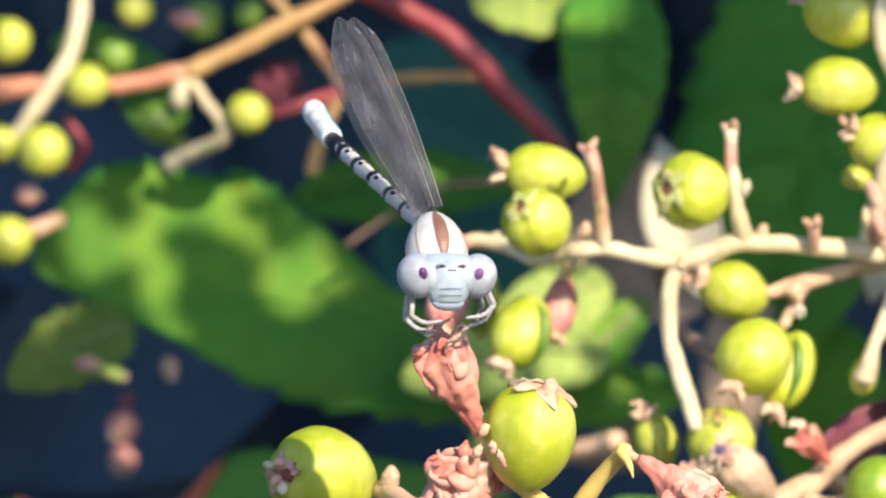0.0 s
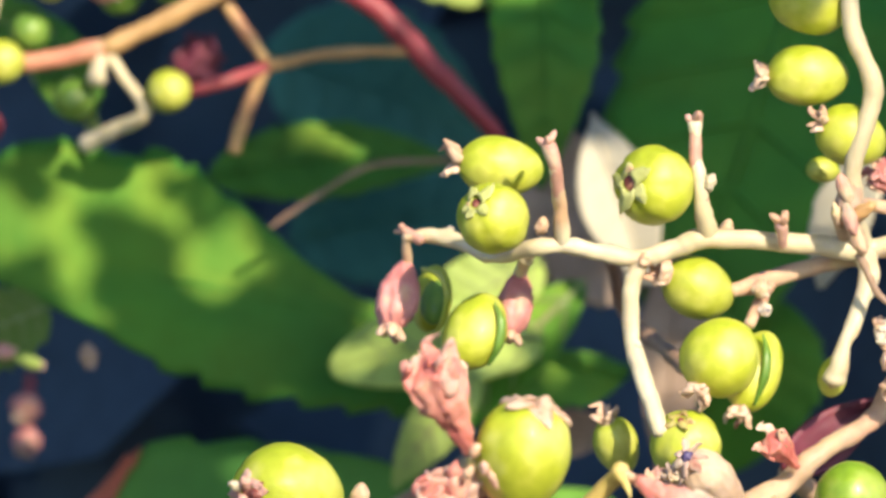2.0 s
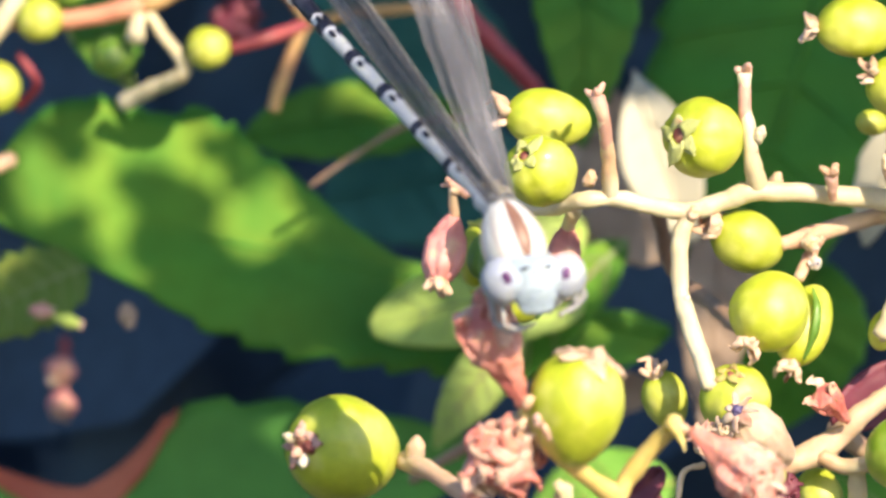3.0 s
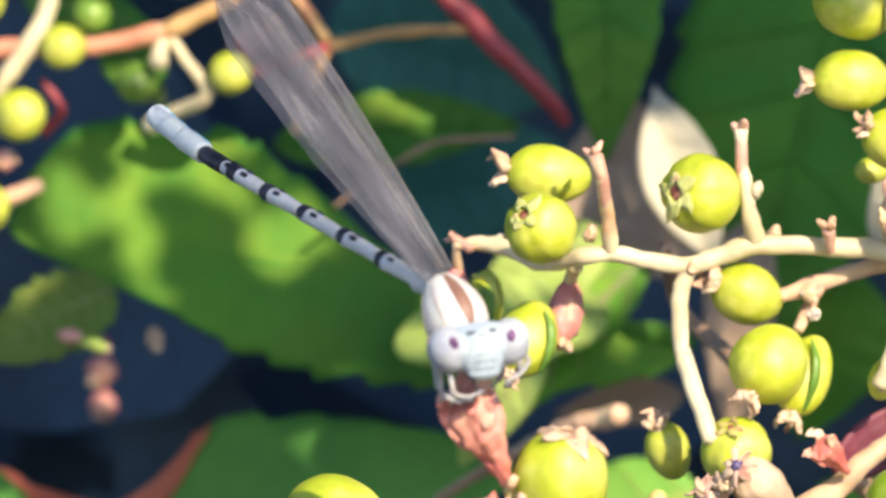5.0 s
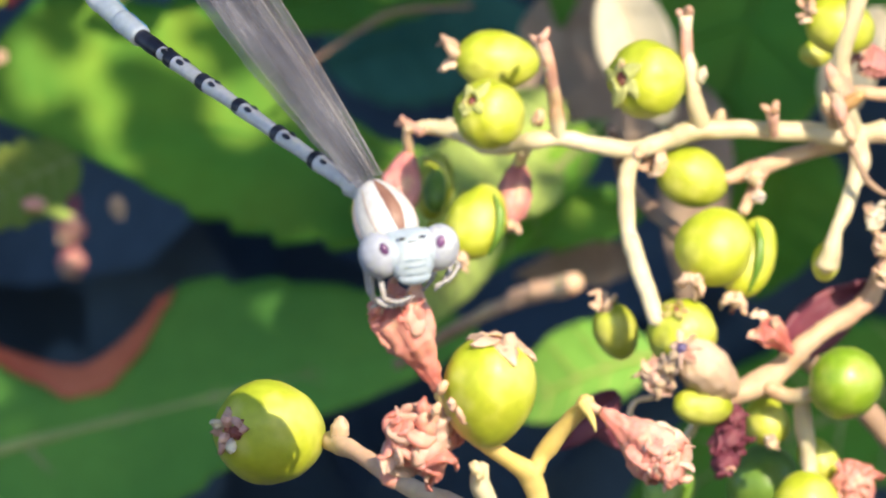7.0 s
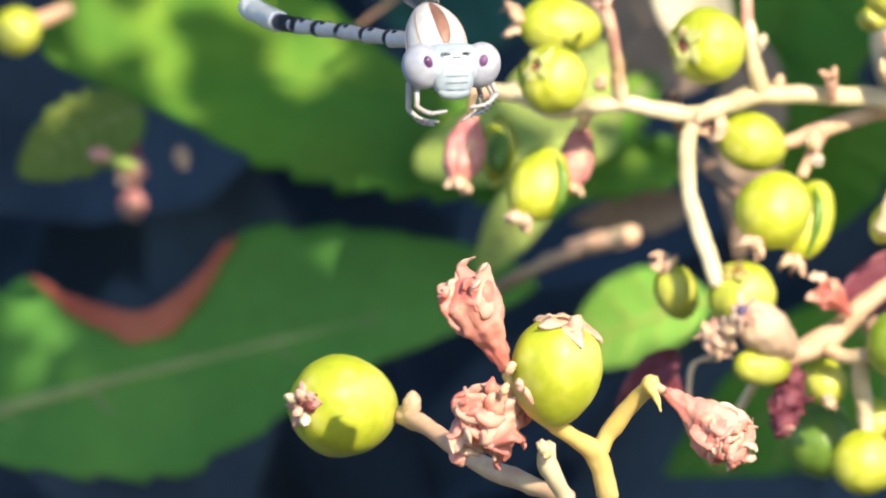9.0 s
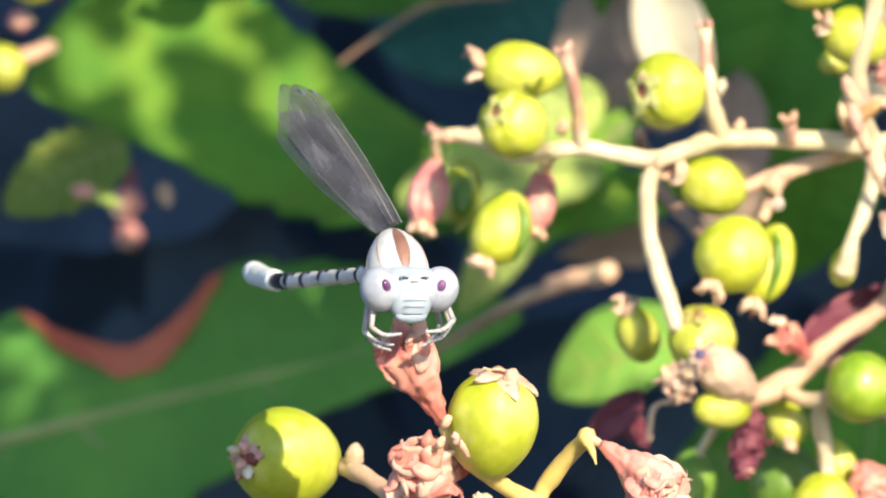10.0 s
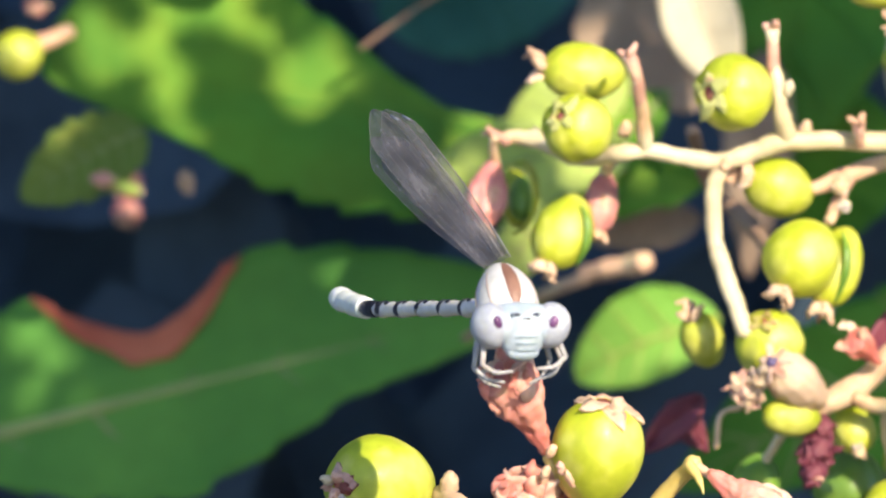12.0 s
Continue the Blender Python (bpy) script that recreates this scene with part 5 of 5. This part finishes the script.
    part("tail_tip", bm, CHITIN_TAIL, abdomen, "pale blue rounded tail tip")
    for sx in (-1, 1):
        bm = bmesh.new()
        tube(bm, [(spine(22.9, sx * 0.2, 0.05), 0.2), (spine(23.3, sx * 0.22, 0.1), 0.16)], 8, 3, 0.05)
        part("tail_claw", bm, CHITIN_BLUE, abdomen)
    # wings: folded upright over the abdomen
    wings = []
    for sx in (-1, 1):
        for fore, lift, ln, base in ((1, 15, 18.5, 0.6), (0, 12, 17.5, 1.2)):
            o = Vector((sx * 0.16 - 0.16, base, 1.10))
            d = Vector((0, math.cos(radians(lift)), math.sin(radians(lift))))
            up = Vector((0, -d.z, d.y)) * math.cos(radians(52)) + Vector((math.sin(radians(52)), 0, 0))

            def wing_point(t, s):
                """t along the wing, s from its front edge (1) to its rear edge (-1)."""
                w = 0.88 * (0.52 + 0.56 * min(1.0, t / 0.45) ** 0.85) * (1 - 0.90 * max(0.0, (t - 0.79) / 0.21) ** 2.1) * (1 + 0.03 * math.sin(46 * t))
                return o + d * (ln * t) + up * (s * w * (0.75 if s > 0 else 1.0)) + Vector((sx * 0.05 * t + 0.05 * math.sin(9 * s), 0, 0))
            bm = bmesh.new()
            nt, ns = 24, 8
            g = [[bm.verts.new(wing_point(i / nt, -1 + 2 * j / ns)) for j in range(ns + 1)] for i in range(nt + 1)]
            for i in range(nt):
                for j in range(ns):
                    bm.faces.new((g[i][j], g[i][j + 1], g[i + 1][j + 1], g[i + 1][j]))
            w = part("forewing" if fore else "hindwing", bm, WING, F, "smoky clear veined wing", o)
            for s, r in ((1, 0.026), (0.62, 0.009), (0.2, 0.007), (-0.35, 0.007), (-1, 0.008)):
                bm = bmesh.new()
                tube(bm, [(wing_point(t / 8, s), r * (1.1 - 0.6 * t / 8)) for t in range(9)], 6, 2, 0)
                part("vein", bm, WING_VEIN, w)
            bm = bmesh.new()
            q = random.Random(fore + 2 * sx)
            for k in range(60):
                t, s = q.uniform(0.08, 0.95), q.choice((0.86, 0.53, 0.17, -0.2, -0.57, -0.87))
                h = 0.17
                tube(bm, [(wing_point(t, s - h), 0.003), (wing_point(t + q.uniform(-0.01, 0.01), s + h), 0.003)], 4, 1, 0)
            tagged(part("cross_vein", bm, WING_VEIN, w), kind="stuff")
            bm = bmesh.new()
            tube(bm, [(wing_point(0.88, 0.86), 0.06), (wing_point(0.92, 0.86), 0.06)], 6, 2, 0)
            part("wing_spot", bm, CHITIN_GREY, w)
            wings.append((w, sx))
    # legs, folded down to the perch
    legs = []
    for sx in (-1, 1):
        for k, (y0, kx, ky, kz, fx, fy, fz) in enumerate(((-1.1, 1.70, -2.1, -2.50, 0.50, -2.2, -2.85), (-0.7, 1.80, -1.2, -2.75, 0.70, -1.6, -3.35), (-0.2, 1.55, -0.4, -2.85, 0.6, -0.6, -3.7))):
            hip, knee, foot = Vector((sx * 0.6, y0, -0.9)), Vector((sx * kx, ky, kz)), Vector((sx * fx, fy, fz))
            bm = bmesh.new()
            tube(bm, [(hip, 0.17), (hip.lerp(knee, 0.5) + Vector((sx * 0.22, 0, 0.16)), 0.14), (knee, 0.11)], 10, 4, 0.05)
            leg = part("leg", bm, CHITIN_LEG, F)
            legs.append(leg)
            bm = bmesh.new()
            tube(bm, [(knee, 0.11), (knee.lerp(foot, 0.5) + Vector((sx * 0.10, 0, -0.16)), 0.10), (foot, 0.06)], 10, 4, 0.05)
            part("shin", bm, CHITIN_LEG, leg)
            for j in range(4):
                p = knee.lerp(foot, 0.2 + 0.18 * j)
                bm = bmesh.new()
                tube(bm, [(p, 0.025), (p + Vector((sx * 0.25, -0.15, -0.25)), 0.012)], 4, 2, 0)
                part("bristle", bm, CHITIN_BLACK, leg)
    return F, wings, abdomen, legs, head


FLY, WINGS, ABDOMEN, LEGS, HEAD = damselfly()


def stance(place, tail, up):
    """The fly's pose from its thorax, the way its tail points and the way its back faces."""
    y = V(tail).normalized()
    z = (V(up) - y * V(up).dot(y)).normalized()
    x = y.cross(z)
    m = Matrix((x, y, z)).transposed().to_4x4()
    return Matrix.Translation(V(place) * MM) @ m


# ---------------------------------------------------------------- what moves
SWAY = [(0, -0.35, 0.0), (0.5, -0.35, 0.05), (1.0, -0.35, 0.0), (1.5, -0.15, -0.05), (1.6, -0.1, -0.05), (2.0, 0.15, 0.0), (2.5, 0.0, 0.0), (3.0, 0.1, -0.1), (3.2, 0.0, -0.1), (4.0, 0.05, 0.2), (4.8, 0.1, 0.45), (5.0, 0.15, 0.4), (5.5, 0.0, 0.4), (6.0, -0.1, 0.4),
        (6.5, 0.0, 0.2), (7.0, -0.3, 0.1), (7.5, -0.5, -0.55), (7.7, -0.25, -0.5), (8.5, -0.35, -0.35), (9.3, -0.4, -0.2), (9.5, -0.6, -0.3), (10.0, -0.6, -0.3), (10.5, -0.4, -0.2), (11.0, -0.3, -0.15), (11.5, -0.35, -0.4), (12.0, -0.4, -0.4)]
# how far the hanging berry swings from its rest on the sprig
SWING = [(0, 0.33, -0.13), (0.5, 0.17, -0.16), (1, 0.41, -0.07), (1.5, -0.47, -0.13), (2, -0.43, -0.04), (2.5, 0.06, 0.0), (3, -0.01, -0.06), (3.2, 0.1, -0.26), (5, -0.07, -0.42), (5.5, 0.06, -0.56), (6.5, -0.14, -0.68), (7, -0.11, -0.63), (7.5, 0.12, -0.25), (9.5, 0.17, -0.67), (10, 0.16, -0.67), (10.5, 0.04, -0.55), (11, 0.13, -0.67), (11.5, 0.09, -0.96), (12, 0.44, -0.89)]
FLIGHT = [
    (0.0, (0.31, -48.00, 1.91), "a"), (0.5, (0.25, -48.00, 2.02), "a"), (1.0, (0.22, -48.00, 1.86), "a"), (1.5, (0.49, -48.00, 1.78), "a"), (1.6, (0.52, -48.00, 1.75), "a"),
    (1.7, (-1.37, -48.00, 15.17), "b"), (1.9, (-3.28, -40.00, 31.58), "b"), (2.5, (7.16, -40.00, 27.24), "b"), (2.7, (5.71, -48.00, 9.74), "b"), (2.8, (10.75, -48.00, 10.38), "b"),
    (2.9, (1.69, -48.00, 7.57), "d"), (3.0, (2.00, -48.00, 0.70), "d"), (3.1, (0.83, -48.00, 1.27), "b"), (3.2, (0.18, -48.00, 1.14), "b"), (4.0, (0.35, -48.00, 1.49), "b"), (4.8, (0.46, -48.00, 1.95), "b"),
    (5.0, (0.50, -48.00, 1.66), "b"), (5.5, (0.36, -48.00, 1.71), "b"), (6.0, (0.38, -48.00, 1.74), "b"), (6.5, (0.45, -48.00, 1.53), "b"), (7.0, (0.07, -48.00, 1.50), "b"), (7.3, (-0.81, -48.00, 2.30), "b"),
    (7.4, (-5.46, -48.00, 13.60), "b"), (7.6, (-10.24, -40.00, 29.09), "b"), (8.8, (-1.27, -40.00, 25.45), "b"), (9.1, (-0.34, -48.00, 1.33), "c"), (9.3, (0.33, -48.00, 0.94), "c"), (9.5, (0.13, -48.00, 0.89), "c"), (10.0, (0.15, -48.00, 0.86), "c"),
    (10.5, (0.37, -48.00, 0.93), "c"), (11.0, (0.55, -48.00, 0.88), "c"), (11.5, (0.47, -48.00, 0.52), "c"), (12.0, (0.50, -48.00, 0.47), "c")]
STANCES = {"a": ((-6.0, 24.0, 4.7), (0.05, -0.18, 0.98)), "b": ((-12.4, 20.8, 7.0), (0.0, -0.35, 0.93)), "d": ((-9.5, 19, 10.0), (0.0, -0.45, 0.88)), "c": ((-7.0, 24.0, 1.4), (0.04, 0, 1))}
POISE = [(0, "a"), (1.6, "a"), (1.8, "b"), (7.4, "b"), (8.8, "b"), (9.1, "c"), (12, "c")]
# roll of the legs towards the perch and lift of the wings, degrees
REACH = {"a": -8, "b": -11, "c": -5}
# nod and turn of the head, degrees
GAZE = {"a": (0, 0), "b": (-20, -14), "c": (0, 0)}
LIFT = {"a": 0, "b": 9, "c": -3.5}
# droop of the abdomen, degrees, and how far its root sinks
DROOP = [(0, 0.8, 0), (1.6, 0.8, 0), (1.9, 0.6, 0), (3.2, 0.6, 0), (4.8, -1.0, 0), (5.0, -1.3, 0), (5.5, -1.3, 0), (6.0, 0.4, 0), (7.0, 1.2, 0), (7.3, 1.2, 0), (8.8, -3, -0.4), (9.1, -8.3, -1.0), (12, -8.3, -1.0)]
# how far the wings open, degrees
OPEN = [(0, 1), (1.6, 1), (1.7, 60), (2.2, 30), (2.7, 70), (2.8, 35), (2.9, 75), (3.0, 40), (3.1, 60), (3.2, 28), (3.6, 4), (5.4, 5), (5.5, 12), (5.6, 45), (5.9, 45), (6.0, 38), (6.1, 5), (7.3, 4), (7.4, 60), (8.0, 30), (8.9, 60), (9.1, 20), (9.3, 0.5), (10.8, 0.5), (10.9, 50), (11.2, 46), (11.4, 0.5), (12, 0.5)]


def lift_at(t):
    """The wings' lift at t, gliding between the stances."""
    for (t0, a), (t1, b) in zip(POISE, POISE[1:]):
        if t0 <= t <= t1:
            f = (t - t0) / (t1 - t0)
            return LIFT[a] + (LIFT[b] - LIFT[a]) * f
    return LIFT["c"]


def motions():
    base = S.location.copy()
    walk(S, [(t, Matrix.Translation(base + V(x, 0, z) * MM)) for t, x, z in SWAY])
    joint = V(4.73, -42.00, -11.34) * MM - base
    arm = V(-4.58, -32.00, -7.73) * MM - base - joint
    for ob in (HANGING, HANGER):
        rest = Matrix.Translation(ob.location)
        walk(ob, [(t, Matrix.Translation(joint) @ arm.rotation_difference(arm + V(x, 0, z) * MM).to_matrix().to_4x4() @ Matrix.Translation(-joint) @ rest) for t, x, z in SWING])
    walk(FLY, [(t, stance(p, *STANCES[k])) for t, p, k in FLIGHT])
    o = ABDOMEN.location.copy()
    walk(ABDOMEN, [(t, Matrix.Translation(o + V(0, 0, z) * MM) @ Matrix.Rotation(radians(a), 4, "X")) for t, a, z in DROOP])
    for w, sx in WINGS:
        o = w.location.copy()
        walk(w, [(t, Matrix.Translation(o) @ Matrix.Rotation(radians(lift_at(t) + a * (0.22 if t > 9 else 0.08)), 4, "X") @ Matrix.Rotation(radians(sx * a), 4, "Y")) for t, a in OPEN])
    o = HEAD.location.copy()
    walk(HEAD, [(t, Matrix.Translation(o) @ Matrix.Rotation(radians(GAZE[k][1]), 4, "Z") @ Matrix.Rotation(radians(GAZE[k][0]), 4, "X")) for t, k in POISE])
    for leg in LEGS:
        o = leg.location.copy()
        walk(leg, [(t, Matrix.Translation(o) @ Matrix.Rotation(radians(REACH[k]), 4, "Y")) for t, k in POISE])


motions()
